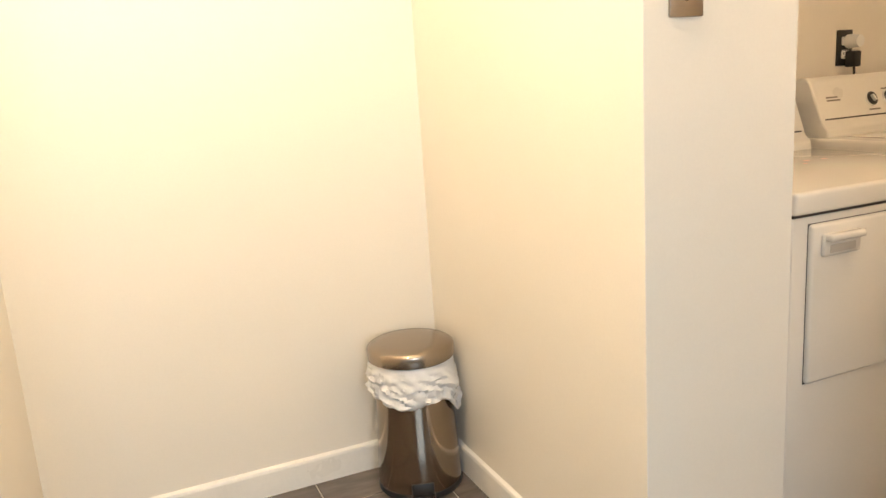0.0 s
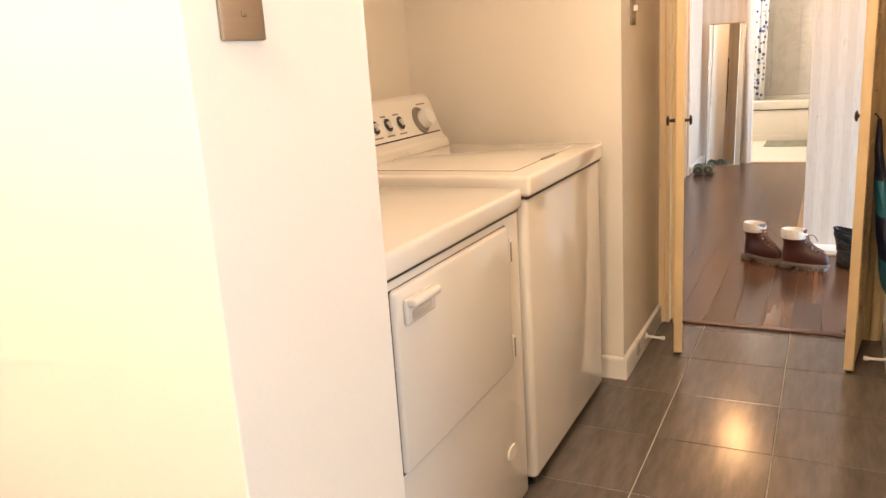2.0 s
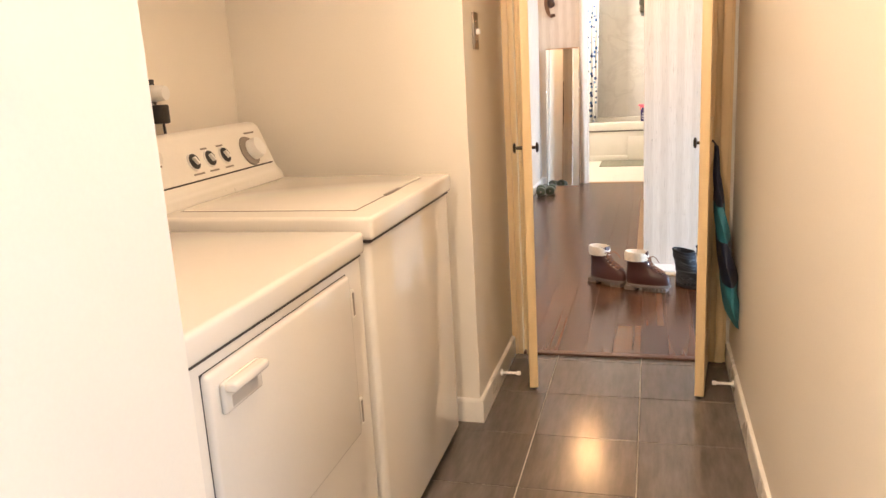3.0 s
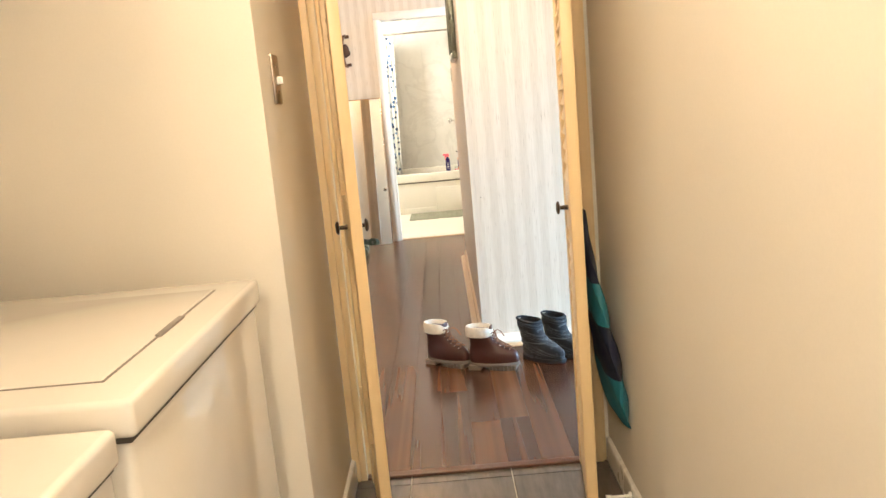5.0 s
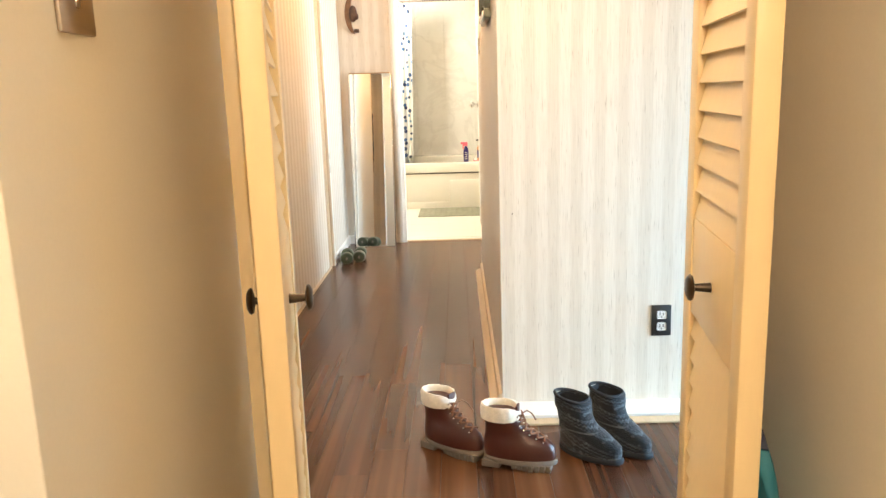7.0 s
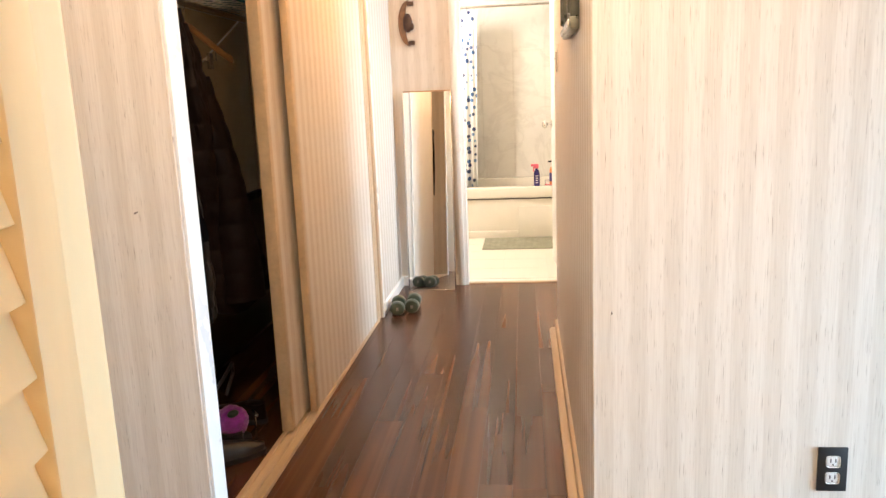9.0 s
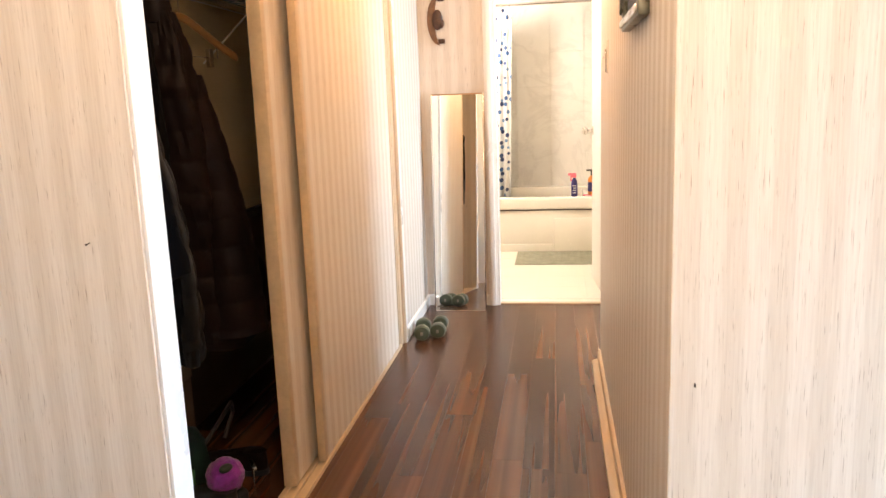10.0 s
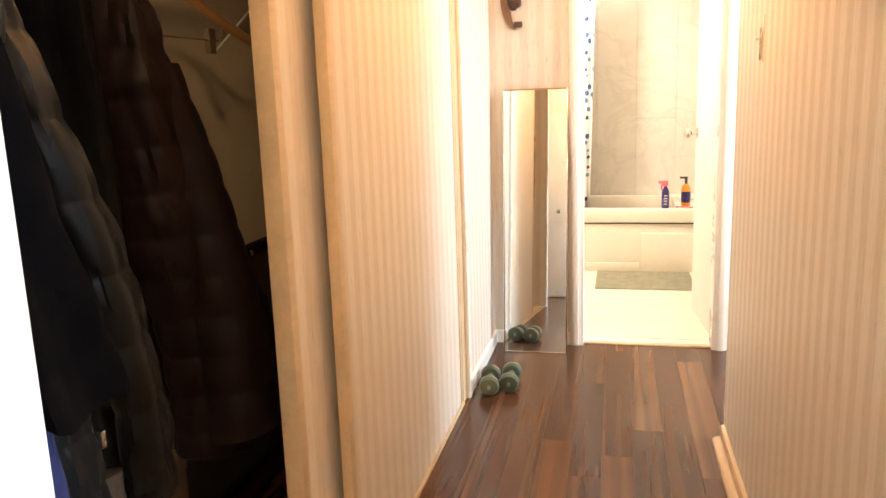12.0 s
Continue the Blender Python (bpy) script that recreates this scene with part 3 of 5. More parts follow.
def console(machine, w, d, h, kind):
    """The sloped control panel along the back of a machine."""
    prof = [(d - 0.16, h), (d - 0.155, h + 0.028), (d - 0.135, h + 0.045), (d - 0.085, h + 0.168), (d - 0.07, h + 0.182), (d - 0.045, h + 0.186), (d - 0.01, h + 0.17), (d, h + 0.1), (d, h)]
    body = part("console", slab(B(), prof, "x", 0.012, w - 0.012), M_CONSOLE, machine)
    bv = body.modifiers.new("edge", "BEVEL")
    bv.width, bv.segments, bv.limit_method = 0.006, 3, "ANGLE"
    slope = math.atan2(0.123, 0.05)
    base = Vector((0, d - 0.135, h + 0.045))
    up = Vector((0, math.cos(slope), math.sin(slope)))
    out = Vector((0, -math.sin(slope), math.cos(slope)))

    def on(x, k, e=0.0):
        return Vector((x, base.y, base.z)) + up * k + out * e

    part("console_seam", rod(B(), on(0.03, 0.012, 0.0005), on(w - 0.03, 0.012, 0.0005), 0.0022), M_SHADOWGAP, machine)
    for i, x in enumerate((0.255, 0.335, 0.415)):
        ring = part("dial", rod(B(), on(x, 0.065, -0.002), on(x, 0.065, 0.006), 0.0255, 0.024, 24), M_WHITEP, machine)
        bm = rod(B(), on(x, 0.065, 0.006), on(x, 0.065, 0.0075), 0.0225, 0.022, 24)
        part("dial_face", bm, M_BLACK, ring)
        bm = B()
        bmesh.ops.create_cube(bm, size=1, matrix=Matrix.Translation(on(x, 0.065, 0.012)) @ Matrix.Rotation(slope, 4, "X") @ Matrix.Rotation(0.5, 4, "Z") @ Matrix.Diagonal((0.007, 0.022, 0.010, 1)))
        part("grip", bm, M_WHITEP, ring)
    big = part("timer_ring", rod(B(), on(w - 0.135, 0.062, -0.002), on(w - 0.135, 0.062, 0.004), 0.048, 0.046, 32), M_INK, machine)
    part("timer_knob", rod(B(), on(w - 0.120, 0.062, 0.004), on(w - 0.120, 0.064, 0.034), 0.033, 0.029, 32), M_WHITEP, big)
    for x, k, l in ((0.06, 0.082, 0.05), (0.06, 0.072, 0.06), (0.235, 0.03, 0.05), (0.315, 0.03, 0.045), (0.395, 0.03, 0.045), (0.315, 0.096, 0.03), (0.395, 0.096, 0.035), (w - 0.12, 0.118, 0.06)):
        bm = B()
        bmesh.ops.create_cube(bm, size=1, matrix=Matrix.Translation(on(x + l / 2, k, 0.0005)) @ Matrix.Rotation(slope, 4, "X") @ Matrix.Diagonal((l, 0.005, 0.001, 1)))
        part("printed_mark", bm, M_INK, machine, "grey printed bar")


M_RECESS = surface("shaded_plastic", (0.52, 0.48, 0.42), 0.4, vary=0.04)
W, D = 0.695, 0.70
dryer = thing("clothes_dryer", (0.415, 1.455, 0), "white enamel clothes dryer with a hinged front door", "dryer")
part("cabinet", box(B(), 0, W, 0.0, D, 0.012, 0.799, 0.008, 3), M_ENAMEL, dryer)
part("top_seam", box(B(), 0.002, W - 0.002, -0.002, D - 0.01, 0.797, 0.806), M_SHADOWGAP, dryer)
part("top", rounded_top(B(), -0.004, W + 0.004, -0.012, D, 0.803, 0.853, 0.010), M_ENAMEL, dryer)
part("door_seam", box(B(), 0.0468, 0.6012, -0.0012, 0.01, 0.4138, 0.7802, 0.0004), M_SHADOWGAP, dryer)
door = part("door", box(B(), 0.048, 0.600, -0.012, 0.008, 0.415, 0.779, 0.009, 4), M_ENAMEL, dryer)
bm = B()
box(bm, 0.074, 0.188, -0.021, -0.010, 0.706, 0.757, 0.006, 3)
box(bm, 0.077, 0.185, -0.038, -0.016, 0.741, 0.757, 0.006, 3)
part("handle", bm, M_ENAMEL, door, "white moulded pull handle")
part("handle_recess", box(B(), 0.092, 0.170, -0.0225, -0.018, 0.713, 0.732, 0.002), M_RECESS, door)
for z in (0.432, 0.680):
    hinge = part("hinge", box(B(), 0.606, 0.624, -0.009, 0.002, z, z + 0.062, 0.003), M_CONSOLE, dryer)
    part("hinge_slot", box(B(), 0.611, 0.618, -0.0105, -0.008, z + 0.006, z + 0.056), M_INK, hinge)
part("badge", rod(B(), (0.585, -0.0035, 0.185), (0.585, 0.002, 0.185), 0.018, 0.021, 24), M_ENAMEL, dryer, at=Matrix.Translation((0.585, 0, 0)) @ Matrix.Diagonal((1.6, 1, 1, 1)) @ Matrix.Translation((-0.585, 0, 0)))
for x in (0.05, W - 0.05):
    for y in (0.05, D - 0.05):
        part("foot", rod(B(), (x, y, 0), (x, y, 0.016), 0.02), M_BLACK, dryer)
console(dryer, W, D, 0.85, "dryer")
random.seed(4)
# reddish flecks on the top, coloured to imitate scattered reflections of the dials
for i in range(9):
    bm = B()
    x, y = 0.05 + 0.055 * i + random.uniform(-.012, .012), 0.2 + 0.02 * i + random.uniform(-0.02, 0.02)
    bmesh.ops.create_circle(bm, cap_ends=True, segments=9, radius=random.uniform(0.006, 0.013), matrix=Matrix.Translation((x, y, 0.8536)) @ Matrix.Diagonal((1, 0.6, 1, 1)))
    part("dial_reflection", bm, M_RED, dryer, "faint red fleck painted as a reflection of the dials")

washer = thing("washing_machine", (1.135, 1.440, 0), "white enamel top-loading washing machine", "washing machine")
part("cabinet", box(B(), 0, W, 0.0, D, 0.03, 0.822, 0.016, 3), M_ENAMEL, washer)
part("top_seam", box(B(), 0.002, W - 0.002, -0.002, D - 0.01, 0.820, 0.830), M_SHADOWGAP, washer)
part("top", rounded_top(B(), -0.004, W + 0.004, -0.012, D, 0.827, 0.880, 0.010), M_ENAMEL, washer)
part("lid_seam", box(B(), 0.0765, W - 0.0765, 0.0565, D - 0.1755, 0.874, 0.8812, 0.0004), M_INK, washer)
lid = part("lid", box(B(), 0.079, W - 0.079, 0.059, D - 0.178, 0.862, 0.8835, 0.006, 3), M_ENAMEL, washer)
part("finger_notch", box(B(), W / 2 - 0.06, W / 2 + 0.06, 0.052, 0.064, 0.876, 0.8842, 0.002), M_INK, lid)
part("plinth", box(B(), 0.02, W - 0.02, 0.02, D - 0.02, 0.012, 0.035), M_BLACK, washer)
for x in (0.04, W - 0.04):
    for y in (0.04, D - 0.04):
        part("foot", rod(B(), (x, y, 0), (x, y, 0.03), 0.022), M_BLACK, washer)
console(washer, W, D, 0.878, "washer")


def face_plate(name, axis, face, u, z, kind, label, out):
    """A wall plate 70 by 115 mm on the plane axis = face, facing out (+1 or -1)."""
    t = thing(name, (face, u, z) if axis == "x" else (u, face, z), label, name.replace("_", " "))

    def bx(u0, u1, d0, d1, z0, z1, bev=0.0):
        a, b = sorted((out * d0, out * d1))
        return box(B(), a, b, u0, u1, z0, z1, bev) if axis == "x" else box(B(), u0, u1, a, b, z0, z1, bev)

    plate = part("plate", bx(-0.036, 0.036, 0.0, 0.006, -0.059, 0.059, 0.0025), M_BLACK if kind == "outlet" else M_PLATE, t)
    if kind == "toggle":
        part("toggle", bx(-0.005, 0.005, 0.004, 0.020, -0.012, 0.006, 0.002), M_WHITEP, t, "white toggle")
    if kind in ("toggle", "blank"):
        for s in (-0.03, 0.03):
            part("screw", bx(-0.004, 0.004, 0.004, 0.0075, s - 0.004, s + 0.004, 0.0015), M_STEEL, plate)
    if kind == "outlet":
        for s in (-0.022, 0.022):
            sock = part("socket", bx(-0.017, 0.017, 0.004, 0.0075, s - 0.015, s + 0.015, 0.006), M_WHITEP, t, "cream socket face")
            for k in (-0.006, 0.006):
                part("slot", bx(k - 0.0015, k + 0.0015, 0.006, 0.0080, s - 0.002, s + 0.008), M_BLACK, sock)
            part("slot", bx(-0.002, 0.002, 0.006, 0.0080, s - 0.010, s - 0.006), M_BLACK, sock)
    return t


face_plate("light_switch", "y", 1.357, 0.042, 1.268, "toggle", "brushed nickel light switch plate on the wing wall", -1)
face_plate("light_switch", "y", 1.394, 2.11, 1.31, "toggle", "brushed nickel light switch with a white toggle", -1)
face_plate("wall_outlet", "x", 4.056, 0.284, 0.335, "outlet", "dark plated double wall outlet on striped wallpaper", -1)
plug_plate = face_plate("wall_outlet", "y", 2.2, 1.465, 1.15, "outlet", "dark wall outlet above the washing machine", -1)
plug = thing("power_plug", (1.48, 2.192, 1.13), "white and black power plugs with a cord", "plug")
part("adapter", rod(B(), (0.0, -0.045, 0.04), (0.0, 0.0, 0.04), 0.02, 0.024), M_WHITEP, plug, "white plug")
part("plug_body", box(B(), -0.016, 0.016, -0.04, 0.0, -0.045, 0.008, 0.005), M_BLACK, plug, "black plug")
part("cord", tube(B(), [(0, -0.025, -0.045), (0.004, -0.025, -0.1), (0.012, -0.02, -0.16), (0.02, -0.01, -0.24)], 0.004), M_BLACK, plug)


def pedal_bin(x, y):
    b = thing("pedal_bin", (x, y, 0), "brushed steel pedal bin with a white liner", "bin", turn=-18)
    part("base_ring", lathe(B(), [(0.118, 0), (0.121, 0.004), (0.121, 0.02), (0.117, 0.024)]), M_BLACK, b)
    part("body", lathe(B(), [(0.119, 0.018), (0.120, 0.024), (0.114, 0.16), (0.108, 0.30), (0.106, 0.375)], 64), M_BINSTEEL, b)
    seg, rings = 96, []
    for k in range(19):
        f = k / 18
        ring = []
        for i in range(seg):
            a = 2 * math.pi * i / seg
            drop = 0.016 * math.sin(a + 2.6) + 0.010 * math.sin(3 * a + 1) + 0.055 * max(0, math.cos(a + 0.30)) ** 14
            crease = noise.noise((4 * math.cos(a), 4 * math.sin(a), 9 * f + 1.5 * math.sin(2 * a)))
            fine = noise.noise((13 * math.cos(a), 13 * math.sin(a), 16 * f))
            hem = 0.006 * math.exp(-((f - 0.93) / 0.06) ** 2)
            r = 0.112 + 0.017 * math.sin(math.pi * min(1, f * 0.8)) + hem + (0.013 * crease - 0.010 * abs(fine)) * min(1, 2.2 * f)
            ring.append((r * math.cos(a), r * math.sin(a), 0.392 - 0.098 * f - drop * f + 0.006 * fine * f))
        rings.append(ring)
    liner = part("liner", skin(B(), rings, True, False), M_LINER, b, "crumpled white plastic liner")
    sol = liner.modifiers.new("thick", "SOLIDIFY")
    sol.thickness = 0.0012
    part("lid", lathe(B(), [(0.117, 0.386), (0.1215, 0.389), (0.1225, 0.394), (0.1225, 0.416), (0.120, 0.423), (0.112, 0.428), (0.08, 0.432), (0.04, 0.434), (0.001, 0.435)], 64), M_STEEL, b)
    bm = box(B(), -0.034, 0.034, -0.165, -0.10, 0.008, 0.022, 0.004)
    ped = part("pedal", bm, M_BLACK, b)
    part("pedal_plate", box(B(), -0.03, 0.03, -0.163, -0.125, 0.021, 0.025, 0.002), M_STEEL, ped)
    part("pedal_housing", box(B(), -0.032, 0.032, -0.122, -0.105, 0.018, 0.055, 0.008), M_BLACK, b)


pedal_bin(-0.185, 2.21)


# ---- louvred doors ----
def louvre_door(y, hinge_x, width, turn, side, knobs):
    """A louvred leaf hinged at its end; local x runs from the hinge to the free edge."""
    d = thing("louvred_door", (hinge_x, y, 0.012), "cream painted louvred door leaf standing open", "door", "pair of louvred doors", turn)
    t, s, h = 0.032, 0.047, 2.0
    part("stile", box(B(), 0, s, -t / 2, t / 2, 0, h, 0.003), M_LEAF, d)
    part("stile", box(B(), width - s, width, -t / 2, t / 2, 0, h, 0.003), M_LEAF, d)
    for z0, z1 in ((0, 0.14), (0.80, 0.96), (h - 0.1, h)):
        part("rail", box(B(), s - 0.002, width - s + 0.002, -t / 2 + 0.003, t / 2 - 0.003, z0, z1, 0.003), M_LEAF, d)
    bm = B()
    prof = [(-0.0120, -0.0235), (-0.009, -0.0250), (0.0035, 0.0235), (0.0005, 0.0250)]
    slab(bm, [(side * a, b) for a, b in prof], "x", s - 0.002, width - s + 0.002)
    data = mesh("slat", bm, M_LEAF)
    for z0, z1 in ((0.165, 0.785), (0.985, h - 0.12)):
        n = round((z1 - z0) / 0.0425)
        for i in range(n + 1):
            sl = new("slat", data)
            sl.parent = d
            sl.location = (0, 0, z0 + (z1 - z0) * i / n)
    for sg in knobs:
        y0 = sg * t / 2
        stem = part("knob_stem", rod(B(), (width / 2, y0 - sg * 0.003, 0.88), (width / 2, y0 + sg * 0.026, 0.88), 0.0075, 0.005, 14), M_BRONZE, d, "dark bronze knob stem")
        disc = [(0.006, 0.020), (0.018, 0.023), (0.020, 0.026), (0.018, 0.029), (0.012, 0.032)]
        part("knob", skin(B(), [[(width / 2 + r * math.cos(a), y0 + sg * k, 0.88 + r * math.sin(a)) for a in (2 * math.pi * q / 24 for q in range(24))] for r, k in disc]), M_BRONZE, stem, "round dark bronze knob")
    part("bottom_guide", rod(B(), (width - 0.02, 0, -0.012), (width - 0.02, 0, 0.002), 0.008), M_BLACK, d)
    for z in (0.25, 1.0, 1.75):
        part("hinge", rod(B(), (-0.004, side * t / 2, z), (-0.004, side * t / 2, z + 0.07), 0.006, None, 10), M_LEAF, d)
    return d


louvre_door(1.320, 2.604, 0.383, 190.5, -1, (1, -1))
louvre_door(0.618, 2.610, 0.385, 173.4, 1, (-1,))


def door_stop(x, y, sg):
    s = thing("door_stop", (x, y, 0.05), "white spring door stop on the baseboard", "door stop", "door stops")
    part("base", rod(B(), (0, 0, 0), (0, sg * 0.008, 0), 0.012), M_WHITEP, s)
    part("spring", rod(B(), (0, sg * 0.008, 0), (0, sg * 0.06, 0), 0.005), M_WHITEP, s)
    part("tip", rod(B(), (0, sg * 0.06, 0), (0, sg * 0.074, 0), 0.008), M_WHITEP, s)


door_stop(2.27, 1.382, -1)
door_stop(2.27, 0.542, 1)

# ---- bag on the louvred door ----
bag = thing("drawstring_bag", (2.42, 0.611, 0.880), "navy and teal colour-block bag hanging from the door knob", "bag")
bag.scale = (1, 1, 0.94)
levels = [(0.0, 0.006, 0.004, 0.0), (-0.10, 0.035, 0.010, -0.004), (-0.215, 0.085, 0.016, -0.014), (-0.34, 0.125, 0.022, -0.030), (-0.50, 0.150, 0.028, -0.052), (-0.62, 0.150, 0.026, -0.066), (-0.665, 0.130, 0.012, -0.078)]


def bag_piece(name, z0, z1, mat):
    rings = []
    for k in range(9):
        z = z0 + (z1 - z0) * k / 8
        for a, b in zip(levels, levels[1:]):
            if b[0] <= z <= a[0]:
                f = (z - a[0]) / (b[0] - a[0])
                hx, hy, cy = (a[i] + (b[i] - a[i]) * f for i in (1, 2, 3))
        rings.append([(hx * math.cos(2 * math.pi * i / 28) * (1 + 0.03 * math.sin(9 * z + i)), cy + hy * math.sin(2 * math.pi * i / 28) + 0.004 * math.sin(40 * z + 0.9 * i), z + 0.05 * (hx * math.cos(2 * math.pi * i / 28))) for i in range(28)])
    return part(name, skin(B(), rings), mat, bag)


bag_piece("gathered_neck", 0.0, -0.213, M_BAGNAVY)
bag_piece("upper_panel", -0.215, -0.340, M_BAGTEAL)
bag_piece("middle_panel", -0.342, -0.500, M_BAGNAVY)
low = bag_piece("lower_panel", -0.502, -0.665, M_BAGTEAL)
for i, (z, l) in enumerate(((-0.535, 0.07), (-0.56, 0.085), (-0.585, 0.06), (-0.61, 0.08))):
    part("printed_line", box(B(), -0.11, -0.11 + l, -0.006, 0.001, z - 0.006, z + 0.006), M_BAGNAVY, low, at=pose(0, -0.088 - 0.012 * i * 0.4, 0))
part("cord", tube(B(), [(0, 0.03, 0.0), (0.002, 0.012, 0.02), (0, 0.0, 0.0), (0, -0.004, -0.06)], 0.004), M_BAGNAVY, bag)


# ---- footwear in the entry ----
def foot_rings(rows, n=36, power=2.3):
    """Each row: height, heel x, toe x, half width, bulge of the ball of the foot."""
    rings = []
    for z, xh, xt, w, ball_w in rows:
        ring, c, h = [], (xh + xt) / 2, (xt - xh) / 2
        for i in range(n):
            a = 2 * math.pi * i / n
            ca, sa = math.cos(a), math.sin(a)
            u = math.copysign(abs(ca) ** (2 / power), ca)
            v = math.copysign(abs(sa) ** (2 / power), sa)
            ring.append((c + h * u, v * (w + ball_w * max(0, math.sin((u + 1) * 1.75))), z))
        rings.append(ring)
    return rings


BOOT = [(0.022, -0.060, 0.196, 0.036, 0.010), (0.040, -0.064, 0.202, 0.038, 0.011), (0.060, -0.065, 0.200, 0.037, 0.010), (0.078, -0.063, 0.192, 0.036, 0.009), (0.092, -0.061, 0.172, 0.035, 0.006), (0.106, -0.058, 0.136, 0.035, 0.002), (0.124, -0.056, 0.101, 0.036, 0), (0.146, -0.057, 0.078, 0.038, 0), (0.170, -0.060, 0.070, 0.041, 0), (0.190, -0.061, 0.068, 0.042, 0)]


def lace_boot(x, y, turn):
    b = thing("lace_up_boot", (x, y, 0.0094), "brown leather lace-up boot with a cream fleece collar", "boot", "pair of brown boots", turn)
    b.scale = (0.88, 0.94, 0.94)
    up = part("upper", skin(B(), foot_rings(BOOT, 36, 2.6)), M_LEATHER, b)
    part("sole", skin(B(), foot_rings([(0.010, -0.062, 0.198, 0.038, 0.010), (0.014, -0.066, 0.206, 0.041, 0.010), (0.026, -0.066, 0.207, 0.041, 0.010), (0.030, -0.063, 0.203, 0.039, 0.010)])), M_SOLE, b)
    part("heel", box(B(), -0.066, 0.004, -0.038, 0.038, -0.010, 0.016, 0.004), M_SOLE, b)
    for i in range(7):
        part("lug", box(B(), 0.043 + 0.021 * i, 0.061 + 0.021 * i, -0.043 + 0.003 * abs(i - 3), 0.043 - 0.003 * abs(i - 3), -0.010, 0.013, 0.002), M_SOLE, b)
    rings = []
    for r, z in ((1.00, 0.168), (1.16, 0.160), (1.20, 0.172), (1.20, 0.198), (1.14, 0.210), (1.02, 0.211), (0.90, 0.203), (0.86, 0.17), (0.80, 0.13), (0.30, 0.115)):
        ring = []
        for i in range(40):
            t = 2 * math.pi * i / 40
            wob = 0.0025 * noise.noise((9 * math.cos(t), 9 * math.sin(t), 60 * z + 7 * r))
            notch = -0.022 * max(0, math.cos(t)) ** 5 * (z > 0.18)
            ring.append((0.001 + (0.063 * r + wob) * math.cos(t), (0.042 * r + wob) * math.sin(t), z + notch + wob))
        rings.append(ring)
    part("fleece_collar", skin(B(), rings, True, False), M_FLEECE, b, "cream fleece collar and lining")
    tong = part("tongue", box(B(), 0.058, 0.067, -0.020, 0.020, 0.12, 0.212, 0.004), M_LEATHER, b)
    xs = [(0.094, 0.166), (0.104, 0.140), (0.116, 0.116), (0.130, 0.096), (0.146, 0.081), (0.162, 0.076), (0.178, 0.073)]
    for (z0, x0), (z1, x1) in zip(xs, xs[1:]):
        for s in (-1, 1):
            part("lace", tube(B(), [(x0 - 0.002, s * 0.021, z0 + 0.004), ((x0 + x1) / 2 + 0.008, 0, (z0 + z1) / 2 + 0.006), (x1 - 0.002, -s * 0.021, z1 + 0.004)], 0.0034, 6), M_LACE, b)
    for z0, x0 in xs:
        for s in (-1, 1):
            part("eyelet", ball(B(), (x0 - 0.006, s * 0.025, z0), 0.0040, u=8, v=6), M_CHROME, b)
    part("lace_end", tube(B(), [(0.070, 0.01, 0.172), (0.09, 0.03, 0.180), (0.105, 0.045, 0.165), (0.118, 0.055, 0.138)], 0.0028, 6), M_LACE, b)
    part("lace_end", tube(B(), [(0.070, -0.01, 0.172), (0.088, -0.02, 0.186), (0.098, -0.035, 0.176), (0.102, -0.046, 0.15)], 0.0028, 6), M_LACE, b)


lace_boot(3.745, 1.105, -126)
lace_boot(3.620, 0.903, -106)

KNIT = [(0.018, -0.062, 0.184, 0.040, 0.008), (0.040, -0.064, 0.190, 0.042, 0.009), (0.060, -0.063, 0.184, 0.041, 0.008), (0.077, -0.062, 0.164, 0.040, 0.005), (0.092, -0.062, 0.128, 0.040, 0.002), (0.106, -0.063, 0.096, 0.041, 0), (0.125, -0.064, 0.076, 0.043, 0), (0.150, -0.065, 0.067, 0.045, 0), (0.178, -0.067, 0.064, 0.047, 0), (0.205, -0.070, 0.063, 0.050, 0)]


